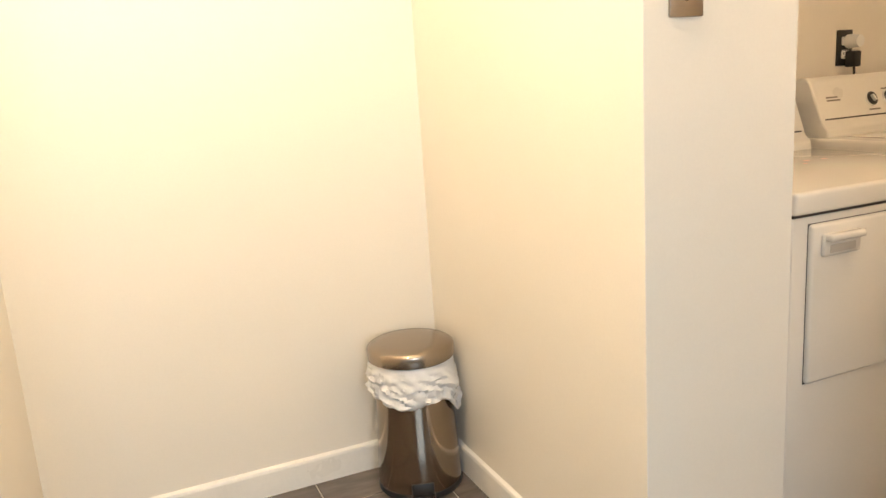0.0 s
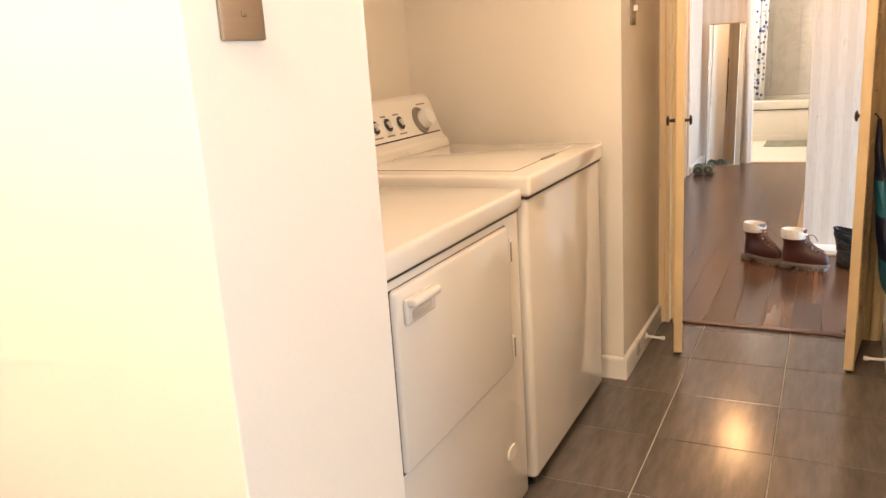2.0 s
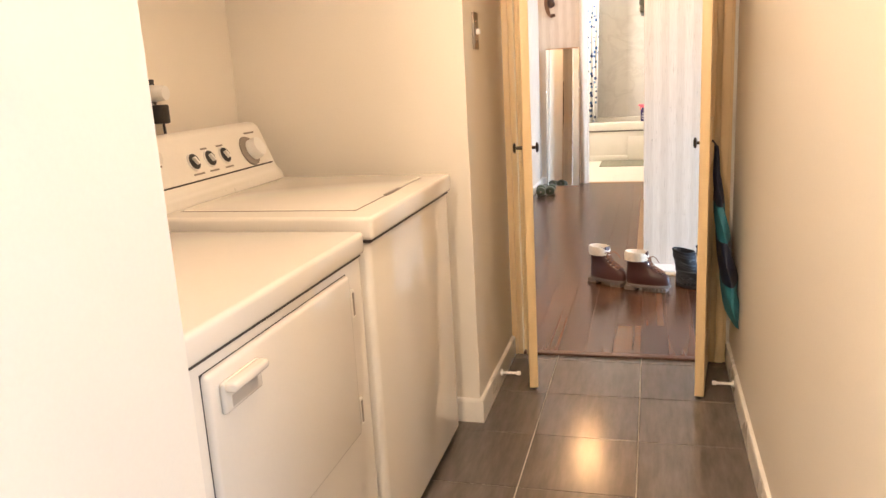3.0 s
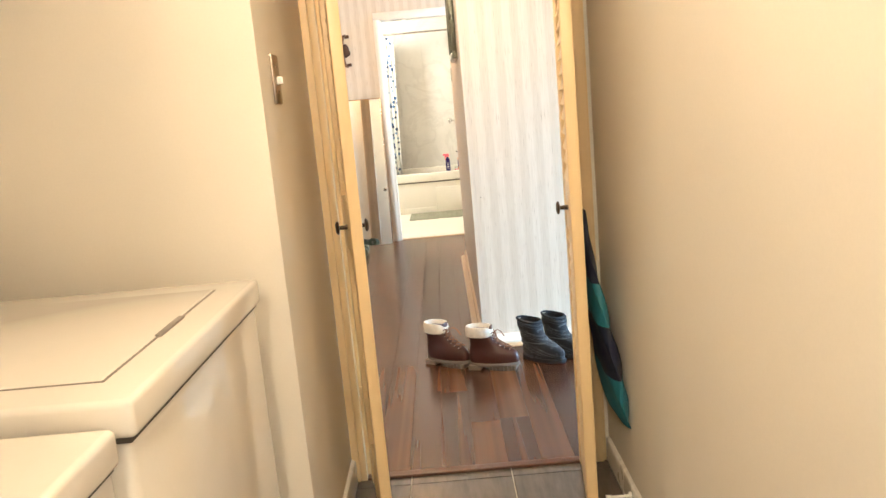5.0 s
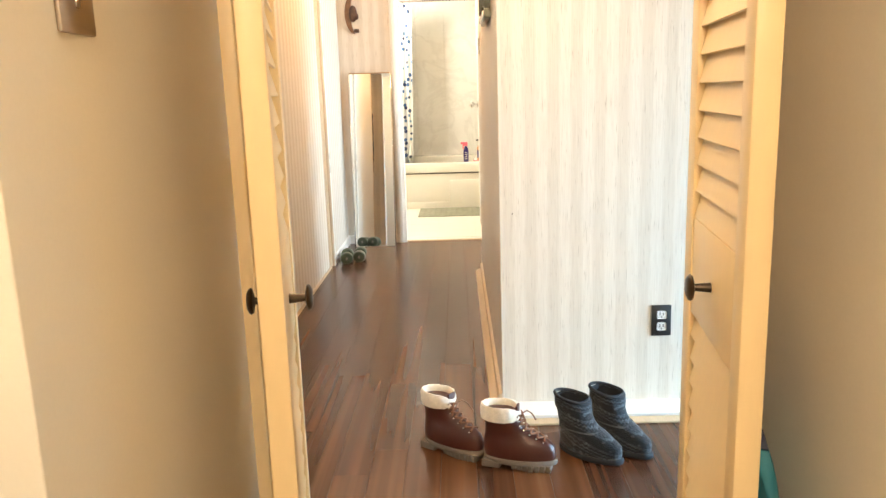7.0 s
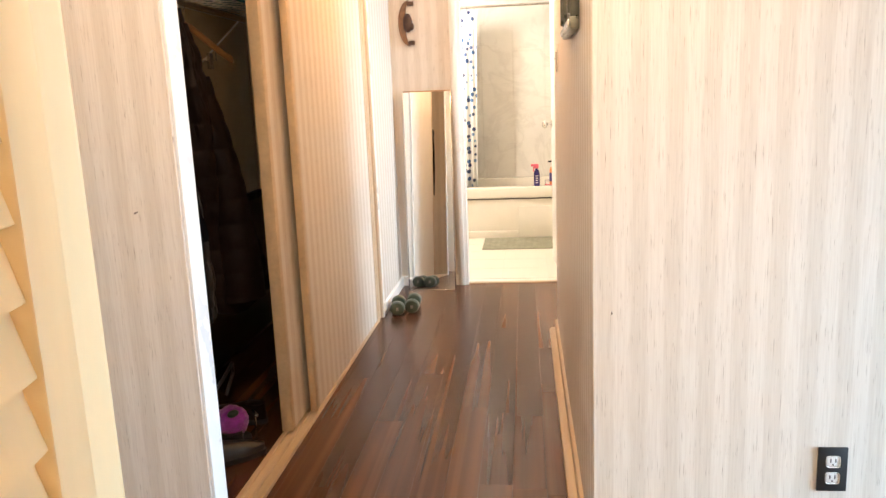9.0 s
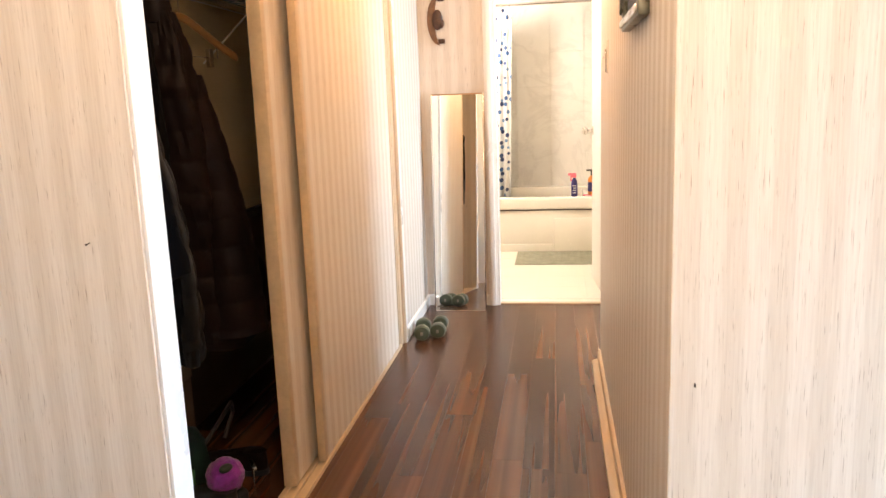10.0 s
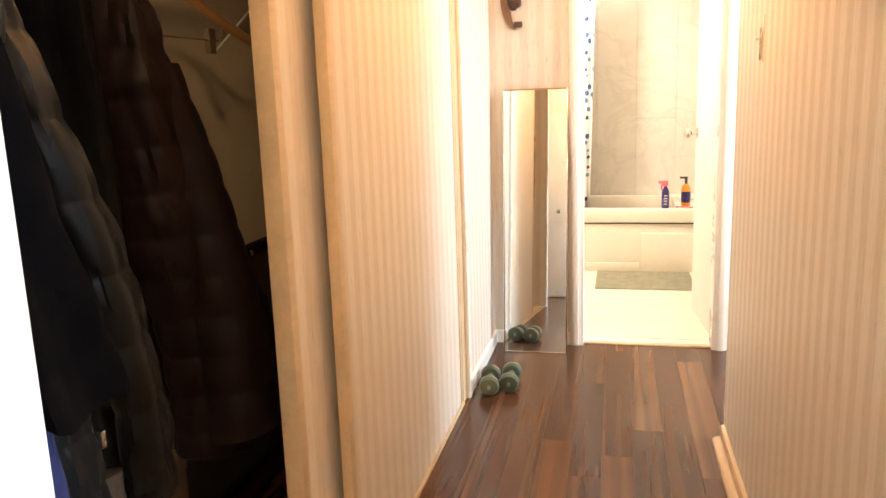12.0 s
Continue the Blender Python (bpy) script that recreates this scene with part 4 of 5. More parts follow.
def slipper_boot(x, y, turn, lean):
    b = thing("knit_slipper_boot", (x, y, 0), "charcoal and grey patterned knit slipper boot", "boot", "pair of knit boots", turn)
    b.scale = (0.90, 1.06, 0.90)
    rows = []
    for z, xh, xt, w, k in KNIT:
        pinch = 0.003 * math.sin(z * 150)
        rows.append((z, xh - pinch - lean * max(0, z - 0.1), xt + pinch - lean * max(0, z - 0.1), w + pinch, k))
    up = skin(B(), foot_rings(rows), True, False)
    u = part("upper", up, M_KNIT, b)
    so = u.modifiers.new("thick", "SOLIDIFY")
    so.thickness = 0.005
    part("sole", skin(B(), foot_rings([(0.0, -0.06, 0.188, 0.039, 0.008), (0.004, -0.065, 0.194, 0.043, 0.008), (0.016, -0.066, 0.195, 0.044, 0.008), (0.022, -0.062, 0.19, 0.041, 0.008)])), M_DARKSOLE, b)
    part("lining", skin(B(), foot_rings([(0.209, -0.066 - lean * .1, 0.056 - lean * .1, 0.045, 0), (0.17, -0.060 - lean * .08, 0.056 - lean * .08, 0.041, 0), (0.13, -0.056 - lean * .04, 0.056 - lean * .04, 0.036, 0), (0.125, -0.004, 0.004, 0.003, 0)]), True, False), M_DARKSOLE, b, "dark fleece lining")
    cuff = []
    for k in range(9):
        a = 2 * math.pi * k / 8
        cuff.append([((-0.004 - lean * 0.1) + (0.066 + 0.006 * math.cos(a)) * math.cos(t), (0.049 + 0.006 * math.cos(a)) * math.sin(t), 0.207 + 0.006 * math.sin(a) + 0.012 * math.cos(t + 2.5)) for t in (2 * math.pi * i / 32 for i in range(32))])
    part("cuff", skin(B(), cuff, True, False), M_DARKSOLE, b)
    for z, k in ((0.10, 0), (0.165, 2)):
        ring = foot_rings([(z - 0.003, *[r for r in ((-0.064 - lean * max(0, z - .1)), (0.112, 0.075, 0.067)[k] - lean * max(0, z - .1), 0.045, 0)]), (z + 0.003, (-0.065 - lean * max(0, z - .1)), (0.103, 0.0735, 0.0665)[k] - lean * max(0, z - .1), 0.046, 0)])
        part("knit_band", skin(B(), ring, True, False), M_BAND, u, "pale grey knitted band")


slipper_boot(3.705, 0.650, -131, 0.12)
slipper_boot(3.755, 0.533, -139, 0.05)


# ---- closet ----
def sliding_panel(x0, x1, y0, y1, label):
    p = thing("sliding_closet_door", (x0, y0, 0.014), label, "door", "sliding closet doors")
    w, d = x1 - x0, y1 - y0
    part("panel", box(B(), 0.035, w - 0.03, 0.002, d - 0.002, 0.0, 2.04), M_PAPER, p)
    part("stile", box(B(), 0.0, 0.035, -0.002, d, 0.0, 2.04, 0.004), M_OAK, p, "pale wooden edge strip")
    part("stile", box(B(), w - 0.03, w, -0.002, d, 0.0, 2.04, 0.004), M_OAK, p, "pale wooden edge strip")


sliding_panel(5.142, 6.535, 1.928, 1.956, "beige striped sliding closet door")
sliding_panel(4.950, 6.28, 1.974, 2.018, "beige striped sliding closet door pushed half open")

closet_rod = thing("closet_rod", (5.35, 2.36, 1.70), "round metal closet rod", "rail")
part("rod", rod(B(), (-1.2, 0, 0), (1.24, 0, 0), 0.014), M_CHROME, closet_rod)
shelf = thing("wire_shelf", (5.35, 2.46, 1.76), "white wire closet shelf on diagonal brackets", "shelf")
for i in range(40):
    part("wire", rod(B(), (-1.2 + 0.061 * i, -0.14, 0.0), (-1.2 + 0.061 * i, 0.15, 0.0), 0.0022, None, 6), M_WHITEP, shelf)
for y, z in ((-0.14, 0.0), (-0.14, -0.03), (0.0, 0.0), (0.15, 0.0)):
    part("rail", rod(B(), (-1.2, y, z), (1.24, y, z), 0.003, None, 8), M_WHITEP, shelf)
for x in (-0.3, 0.55):
    part("bracket", rod(B(), (x, -0.13, -0.004), (x, 0.155, -0.26), 0.004, None, 8), M_WHITEP, shelf)
hat = thing("folded_garment", (5.95, 2.44, 1.765), "teal folded garment on the closet shelf", "clothing")
bm = B()
for k, (w, h) in enumerate(((0.12, 0.02), (0.115, 0.02), (0.10, 0.025))):
    box(bm, -w, w, -0.1, 0.1, 0.02 * k, 0.02 * k + h, 0.009, 3)
part("folds", bm, M_BAGTEAL, hat)
rail = thing("closet_bar", (5.9, 2.60, 0.79), "dark horizontal bar on the closet back wall", "rail")
part("bar", box(B(), -0.68, 0.68, -0.018, 0.018, -0.02, 0.02, 0.004), M_BROWNCOAT, rail)
part("end_cap", rod(B(), (0.05, -0.02, -0.002), (0.05, -0.03, -0.002), 0.01), M_CHROME, rail)
board = thing("storage_panel", (5.9, 2.605, 0.0), "dark brown panel standing against the closet back wall", "panel")
part("board", box(B(), -0.68, 0.68, -0.01, 0.012, 0.0, 0.768, 0.003), surface("dark_brown_board", (0.085, 0.055, 0.03), 0.6, vary=0.15, stretch=(1, 1, 0.2)), board)


sheet = thing("cardboard_sheet", (5.24, 2.53, 0.0), "plain brown cardboard sheet leaning in the closet", "cardboard")
part("panel", box(B(), -0.09, 0.085, -0.012, 0.012, 0.0, 0.36, 0.003), surface("brown_cardboard", (0.26, 0.16, 0.09), 0.85, vary=0.1), sheet)
part("flap", box(B(), -0.085, 0.08, -0.02, -0.013, 0.27, 0.355, 0.002), surface("faded_cardboard", (0.32, 0.21, 0.125), 0.85, vary=0.1), sheet)


def coat(name, label, x, y, mat, rows, quilt, sleeve=None, n=56, ribs=0.010, turn=0):
    """A hung garment. Rows: height, centre x, half depth in x, half width in y."""
    c = thing(name, (x, y, 0), label, "coat", "coats in the closet", turn)
    rings, steps = [], 150
    zs = [r[0] for r in rows][::-1]
    for k in range(steps + 1):
        z = rows[0][0] + (rows[-1][0] - rows[0][0]) * k / steps
        vals = [float(np.interp(z, zs, [r[i] for r in rows][::-1])) for i in (1, 2, 3)]
        puff = ribs * (abs(math.sin(math.pi * z / quilt)) ** 0.6 - 0.6) if quilt else 0.0
        ring = []
        for i in range(n):
            a = 2 * math.pi * i / n
            ca, sa = math.cos(a), math.sin(a)
            fold = (0.002 if quilt else 0.009) * math.sin(5 * a + 2.1 * z + x * 7) + (0.008 if quilt else 0.014) * noise.noise((2.2 * ca + x, 2.2 * sa, 2.6 * z))
            crumple = 0.006 * noise.noise((7 * ca, 7 * sa + x, 16 * z))
            u = math.copysign(abs(ca) ** 0.8, ca)
            v = math.copysign(abs(sa) ** 0.8, sa)
            hem = 0.012 * math.sin(3 * a + x) if k == steps else 0.0
            ring.append((vals[0] + (vals[1] + puff + fold + crumple) * u, (vals[2] + puff + fold + crumple) * v, z + hem))
        rings.append(ring)
    body = part("body", skin(B(), rings), mat, c)
    if sleeve:
        x0, y0, z0, x1, y1, z1, r0, r1 = sleeve
        srings = []
        for k in range(121):
            f = k / 120
            z = z0 + (z1 - z0) * f
            r = r0 + (r1 - r0) * f
            puff = 0.8 * ribs * (abs(math.sin(math.pi * z / (quilt or 1))) ** 0.6 - 0.6) if quilt else 0.0
            bend = 0.02 * math.sin(math.pi * f)
            srings.append([(x0 + (x1 - x0) * f + bend + (r + puff + 0.01 * noise.noise((3 * math.cos(t), 3 * math.sin(t) + x, 9 * z))) * math.cos(t), y0 + (y1 - y0) * f - bend + (r + puff) * 0.8 * math.sin(t), z) for t in (2 * math.pi * i / 24 for i in range(24))])
        part("sleeve", skin(B(), srings), mat, c)
    top = rows[0]
    part("collar", lathe(B(), [(0.042, top[0] - 0.03), (0.048, top[0] + 0.01), (0.04, top[0] + 0.05), (0.03, top[0] + 0.045)], 28, (top[1], 0.0)), mat, c)
    part("hook", tube(B(), [(top[1], 0, top[0] + 0.03), (top[1], 2.36 - y, 1.66), (top[1], 2.344 - y, 1.69), (top[1], 2.342 - y, 1.716), (top[1], 2.36 - y, 1.716), (top[1], 2.378 - y, 1.70)], 0.0025, 6), M_CHROME, c)
    return c, body


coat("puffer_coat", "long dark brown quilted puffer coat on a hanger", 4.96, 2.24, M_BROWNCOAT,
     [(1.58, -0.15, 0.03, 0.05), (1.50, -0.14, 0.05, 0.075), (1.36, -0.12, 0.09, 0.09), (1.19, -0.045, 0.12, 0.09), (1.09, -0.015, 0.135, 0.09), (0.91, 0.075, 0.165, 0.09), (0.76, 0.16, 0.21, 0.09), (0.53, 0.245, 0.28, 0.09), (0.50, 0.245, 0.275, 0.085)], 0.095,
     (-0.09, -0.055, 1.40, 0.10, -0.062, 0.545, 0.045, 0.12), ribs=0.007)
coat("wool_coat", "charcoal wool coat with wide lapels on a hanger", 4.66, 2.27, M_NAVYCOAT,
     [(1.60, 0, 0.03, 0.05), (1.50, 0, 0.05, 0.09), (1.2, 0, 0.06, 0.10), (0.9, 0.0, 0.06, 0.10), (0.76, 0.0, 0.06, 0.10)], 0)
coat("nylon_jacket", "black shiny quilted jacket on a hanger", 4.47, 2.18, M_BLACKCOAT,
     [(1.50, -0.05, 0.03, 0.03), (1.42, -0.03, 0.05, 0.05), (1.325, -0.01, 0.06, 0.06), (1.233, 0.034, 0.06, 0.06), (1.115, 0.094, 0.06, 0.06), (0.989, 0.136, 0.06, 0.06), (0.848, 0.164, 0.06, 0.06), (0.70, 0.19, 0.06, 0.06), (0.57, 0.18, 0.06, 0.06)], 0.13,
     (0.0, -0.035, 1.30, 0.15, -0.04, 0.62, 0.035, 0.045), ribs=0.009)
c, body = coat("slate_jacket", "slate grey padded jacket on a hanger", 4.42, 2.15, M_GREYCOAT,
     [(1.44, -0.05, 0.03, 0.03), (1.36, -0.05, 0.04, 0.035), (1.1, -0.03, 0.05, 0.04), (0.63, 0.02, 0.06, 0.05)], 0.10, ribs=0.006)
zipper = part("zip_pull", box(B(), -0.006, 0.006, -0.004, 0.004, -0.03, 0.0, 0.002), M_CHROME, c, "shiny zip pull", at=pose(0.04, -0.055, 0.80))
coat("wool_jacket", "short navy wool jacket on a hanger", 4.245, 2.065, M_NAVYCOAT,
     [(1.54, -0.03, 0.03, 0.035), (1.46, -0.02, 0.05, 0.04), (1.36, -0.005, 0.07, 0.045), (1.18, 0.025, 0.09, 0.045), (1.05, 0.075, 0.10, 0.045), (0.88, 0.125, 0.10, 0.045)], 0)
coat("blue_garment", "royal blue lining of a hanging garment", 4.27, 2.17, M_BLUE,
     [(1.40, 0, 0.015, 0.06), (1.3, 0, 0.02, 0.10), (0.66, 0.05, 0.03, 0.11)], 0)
scarf = thing("striped_scarf", (4.53, 2.17, 0.34), "grey striped fringed scarf hanging below the jackets", "scarf")
part("cloth", skin(B(), [[(0.05 * math.cos(t) * (1 + 0.1 * math.sin(6 * t + 9 * z)), 0.02 * math.sin(t) + 0.008 * math.sin(3 * t + 20 * z), z) for t in (2 * math.pi * i / 30 for i in range(30))] for z in (0.33, 0.27, 0.2, 0.1, 0.02, 0.0)]), M_SCARF, scarf)
for i in range(9):
    part("fringe", rod(B(), (-0.044 + 0.011 * i, 0, 0.01), (-0.047 + 0.0115 * i, 0.003, -0.06), 0.003, 0.002, 6), M_SCARF, scarf)

hanger = thing("coat_hanger", (5.20, 2.36, 1.60), "wooden coat hanger with metal trouser clips", "hanger", turn=-8)
bm = B()
pts = [(-0.20, -0.062), (-0.12, -0.03), (-0.04, 0.008), (0.0, 0.014), (0.04, 0.008), (0.12, -0.022), (0.25, -0.075), (0.345, -0.105)]
skin(bm, [[(u, 0.007 * math.cos(t) * 1.3, v + 0.016 * math.sin(t)) for t in (2 * math.pi * i / 12 for i in range(12))] for u, v in pts])
part("hanger_bar", bm, M_HANGER, hanger)
part("hook", tube(B(), [(0, 0, 0.01), (0, 0, 0.07), (0.018, 0, 0.095), (0.01, 0, 0.118), (-0.012, 0, 0.118)], 0.0025), M_CHROME, hanger)
part("clip_bar", rod(B(), (-0.18, 0, -0.115), (0.20, 0, -0.115), 0.002, None, 8), M_CHROME, hanger)
for x in (-0.14, 0.165):
    part("clip", box(B(), x - 0.013, x + 0.013, -0.009, 0.009, -0.15, -0.085, 0.003), M_CHROME, hanger, "shiny metal clip")
part("strap_bar", rod(B(), (0.215, 0, -0.07), (0.215, 0, -0.115), 0.002, None, 8), M_CHROME, hanger)

pom = thing("fleece_slipper", (4.83, 2.17, 0.02), "bright purple fluffy slipper toe", "slipper", turn=-30)
bm = B()
bmesh.ops.create_icosphere(bm, subdivisions=4, radius=0.062, matrix=Matrix.Translation((0, 0, 0.09)))
for v in bm.verts:
    v.co += (v.co - Vector((0, 0, 0.09))).normalized() * 0.006 * noise.noise(v.co * 70)
part("fluff", bm, M_PURPLE, pom)
part("sole", box(B(), -0.05, 0.06, -0.045, 0.045, -0.02, 0.035, 0.015, 3), M_DARKSOLE, pom)
part("tuft", ball(B(), (-0.018, -0.035, 0.135), 0.02, 1.2, 0.8, 0.7), M_DKGREEN, pom)


def dark_shoe(x, y, turn, label, mat):
    s = thing("dark_shoe", (x, y, 0), label, "shoe", "shoes on the closet floor", turn)
    part("upper", skin(B(), foot_rings([(0.02, -0.08, 0.19, 0.036, 0.008), (0.045, -0.08, 0.19, 0.037, 0.006), (0.06, -0.078, 0.14, 0.035, 0.002), (0.075, -0.076, 0.06, 0.033, 0), (0.085, -0.075, 0.02, 0.032, 0)])), mat, s)
    part("sole", skin(B(), foot_rings([(0.0, -0.084, 0.195, 0.038, 0.009), (0.02, -0.085, 0.197, 0.039, 0.009)])), M_DARKSOLE, s)


dark_shoe(4.70, 2.20, -60, "black leather shoe on the closet floor", M_BLACK)
dark_shoe(4.80, 2.19, 75, "black leather shoe on the closet floor", M_BLACK)
dark_shoe(5.08, 2.20, 80, "dark brown shoe on the closet floor", M_BROWNCOAT)
bagf = thing("shopping_bag", (4.98, 2.42, 0.0), "dark green nylon bag slumped on the closet floor", "bag")
part("body", skin(B(), [[((w + 0.012 * math.sin(4 * t + 20 * z)) * math.cos(t), 0.10 * (1 + 0.1 * math.sin(3 * t + 9 * z)) * math.sin(t) * w / 0.16, z) for t in (2 * math.pi * i / 36 for i in range(36))] for z, w in ((0.0, 0.15), (0.04, 0.165), (0.10, 0.155), (0.16, 0.11), (0.19, 0.05), (0.2, 0.01))]), M_DKGREEN, bagf)
part("trim", box(B(), -0.17, -0.09, -0.115, -0.10, 0.02, 0.10, 0.005), M_GREENB, bagf, "bright green panel")
part("handle", tube(B(), [(0.1, -0.06, 0.10), (0.16, -0.1, 0.17), (0.26, -0.1, 0.2), (0.31, -0.08, 0.14), (0.26, -0.06, 0.05)], 0.008), M_BLACK, bagf)
toy = thing("metal_bracket", (4.94, 2.12, 0.03), "small shiny metal clamp among the shoes", "clamp", turn=35)
part("bar", box(B(), -0.03, 0.04, -0.007, 0.007, 0.06, 0.07, 0.002), M_CHROME, toy)
part("stem", rod(B(), (0.0, 0, -0.03), (0.0, 0, 0.065), 0.004), M_CHROME, toy)


# ---- corridor ----
mir = thing("leaning_mirror", (7.262, 1.688, 0.0), "narrow frameless mirror leaning against the wall", "mirror")
mir.matrix_basis = pose(7.262, 1.688, 0.0, 0, 5.6, 0)
part("glass", box(B(), -0.0, 0.004, -0.158, 0.158, 0.004, 1.348), M_MIRROR, mir)
part("backing", box(B(), 0.0045, 0.012, -0.160, 0.160, 0.002, 1.35, 0.001), M_BLACK, mir)
for y in (-0.161, 0.161):
    part("edge_strip", box(B(), -0.003, 0.012, y - 0.004, y + 0.004, 0.0, 1.354, 0.001), M_CHROME, mir)
part("edge_strip", box(B(), -0.003, 0.012, -0.157, 0.157, 1.348, 1.355, 0.001), M_HANGER, mir, "thin brass-coloured top edge")
part("edge_strip", box(B(), -0.003, 0.012, -0.157, 0.157, 0.0, 0.005, 0.001), M_CHROME, mir)


def dumbbell(x, y, turn):
    d = thing("dumbbell", (x, y, 0.042), "small green vinyl dumbbell on the floor", "dumbbell", "pair of dumbbells", turn)
    d.scale = (1.08, 1.08, 1.0)
    part("grip", rod(B(), (-0.05, 0, 0), (0.05, 0, 0), 0.016), M_GREEN, d)
    for s in (-1, 1):
        prof = [(0.016, 0.040), (0.036, 0.042), (0.042, 0.050), (0.042, 0.082), (0.037, 0.092), (0.022, 0.094)]
        bm = skin(B(), [[(s * z, r * math.cos(t), r * math.sin(t)) for t in (2 * math.pi * i / 28 for i in range(28))] for r, z in prof])
        head = part("head", bm, M_GREEN, d)
        part("number_mark", box(B(), s * 0.0935 - 0.0008, s * 0.0935 + 0.0012, -0.007, 0.007, -0.010, 0.010, 0.0004), M_INK, head)


dumbbell(6.735, 1.840, 6)
dumbbell(6.785, 1.752, 2)

plaque = thing("carved_wall_plaque", (7.42, 1.78, 1.79), "dark carved wooden crescent plaque on striped wallpaper", "wall ornament")
outer = [(0.066 * math.cos(a) * 1.15, 0.148 * math.sin(a)) for a in (radians(90 + 180 * i / 24) for i in range(25))]
inner = [(0.006 + 0.036 * math.cos(a), 0.148 * math.sin(a)) for a in (radians(270 - 180 * i / 24) for i in range(25))]
crescent = [(-u, v) for u, v in outer + inner[1:-1]]
part("crescent", slab(B(), crescent, "x", -0.022, 0.0), M_CARVEDRIM, plaque)
part("relief", ball(B(), (-0.02, 0.012, 0.002), 0.036, 0.5, 0.9, 1.7), M_CARVED, plaque)
part("relief", ball(B(), (-0.022, -0.012, -0.02), 0.02, 0.6, 0.9, 1.3), M_CARVED, plaque)
for z, tl in ((0.125, -25), (-0.125, 25)):
    part("tip_band", box(B(), -0.026, -0.001, -0.018, 0.022, z - 0.014, z + 0.014, 0.004), M_CARVED, plaque, at=pose(0, -0.012, 0, 0, 0, 0))

pic = thing("picture_frame", (4.66, 0.875, 1.465), "pewter-coloured picture frame on the corridor wall", "picture")
part("print", box(B(), -0.19, 0.19, 0.004, 0.012, 0.03, 0.47), M_CANVAS, pic)
for x0, x1, z0, z1 in ((-0.22, 0.22, 0.0, 0.035), (-0.22, 0.22, 0.465, 0.5), (-0.22, -0.185, 0.035, 0.465), (0.185, 0.22, 0.035, 0.465)):
    rail_ob = part("frame_rail", box(B(), x0, x1, 0.0, 0.026, z0, z1, 0.004), M_FRAME, pic)
    cx, cz = 0.25 * (x1 - x0), 0.25 * (z1 - z0)
    part("bead", box(B(), x0 + 0.008, x1 - 0.008, 0.024, 0.033, z0 + 0.008, z1 - 0.008, 0.003), M_CHROME if z0 == 0 else M_FRAME, rail_ob)

latch = thing("barrel_bolt", (5.86, 0.874, 1.45), "slim cream-painted bolt on the papered corridor wall", "bolt")
part("plate", box(B(), -0.008, 0.008, 0.0, 0.004, -0.065, 0.065, 0.001), M_TRIM, latch)
part("bolt", rod(B(), (0, 0.008, -0.06), (0, 0.008, 0.03), 0.004, None, 10), M_CHROME, latch)
part("knob", rod(B(), (0, 0.008, 0.0), (0.02, 0.016, 0.0), 0.003, None, 8), M_CHROME, latch)
loose = thing("loose_moulding", (5.2, 0.905, 0.0), "pale loose floor moulding lying against the corridor wall", "moulding")
part("strip", slab(B(), [(-0.016, 0.0), (0.014, 0.0), (0.012, 0.010), (0.0, 0.018), (-0.016, 0.020)], "x", -1.1, 1.12), M_OAK, loose)
for name, axis, at in (("nail", "x", (4.056, 0.826, 0.75)), ("nail", "x", (4.056, 2.033, 1.032))):
    nl = thing(name, at, "small dark nail in the wallpaper", "nail", "nails in the wallpaper")
    part("shank", rod(B(), (0.004, 0, 0), (-0.010, 0.002, -0.002), 0.0012, 0.0012, 8), M_BRONZE, nl)
    part("head", rod(B(), (-0.009, 0.002, -0.002), (-0.012, 0.0025, -0.0025), 0.0022, 0.0022, 10), M_BRONZE, nl)

# white door in the entry, seen in the mirror
ed = tagged(new("door_entry"), "white panelled entry door, closed", "door", kind="structure")
part("door_leaf", box(B(), 2.722, 2.75, 1.50, 2.05, 0.01, 2.03, 0.004), M_TRIM, ed)
part("door_knob", ball(rod(B(), (2.75, 1.90, 0.95), (2.79, 1.90, 0.95), 0.012), (2.80, 1.90, 0.95), 0.026, u=16, v=10), M_CHROME, ed)
apron = thing("hanging_cloth", (2.735, 2.20, 1.35), "slate grey cloth hanging from a wall hook", "clothing")
part("hook", rod(B(), (-0.012, 0, 0.03), (0.03, 0, 0.03), 0.008), M_BRONZE, apron)
part("cloth", skin(B(), [[(0.02 + 0.015 * math.sin(t) + 0.006 * math.sin(4 * t), w * math.cos(t), z) for t in (2 * math.pi * i / 30 for i in range(30))] for z, w in ((0.02, 0.02), (-0.1, 0.06), (-0.3, 0.10), (-0.5, 0.09), (-0.52, 0.085))]), M_GREYCOAT, apron)


# ---- bathroom ----
tub = thing("bathtub", (9.15, 0.45, 0.0), "cream acrylic bathtub with a moulded apron", "bathtub")
part("apron", box(B(), 0.018, 0.06, 0.0, 1.78, 0.004, 0.372, 0.004), M_TUB, tub)
bm = B()
box(bm, 0.010, 0.03, 0.665, 1.74, 0.006, 0.075, 0.006)
box(bm, 0.010, 0.03, 0.0, 0.66, 0.006, 0.30, 0.012)
part("apron_panel", bm, M_TUB, tub)
part("rim_shadow", box(B(), 0.008, 0.05, 0.0, 1.78, 0.366, 0.374), M_SHADOWGAP, tub)
bm = B()
box(bm, 0.0, 0.09, 0.0, 1.78, 0.374, 0.478, 0.016, 4)
box(bm, 0.62, 0.70, 0.0, 1.78, 0.374, 0.50, 0.012, 3)
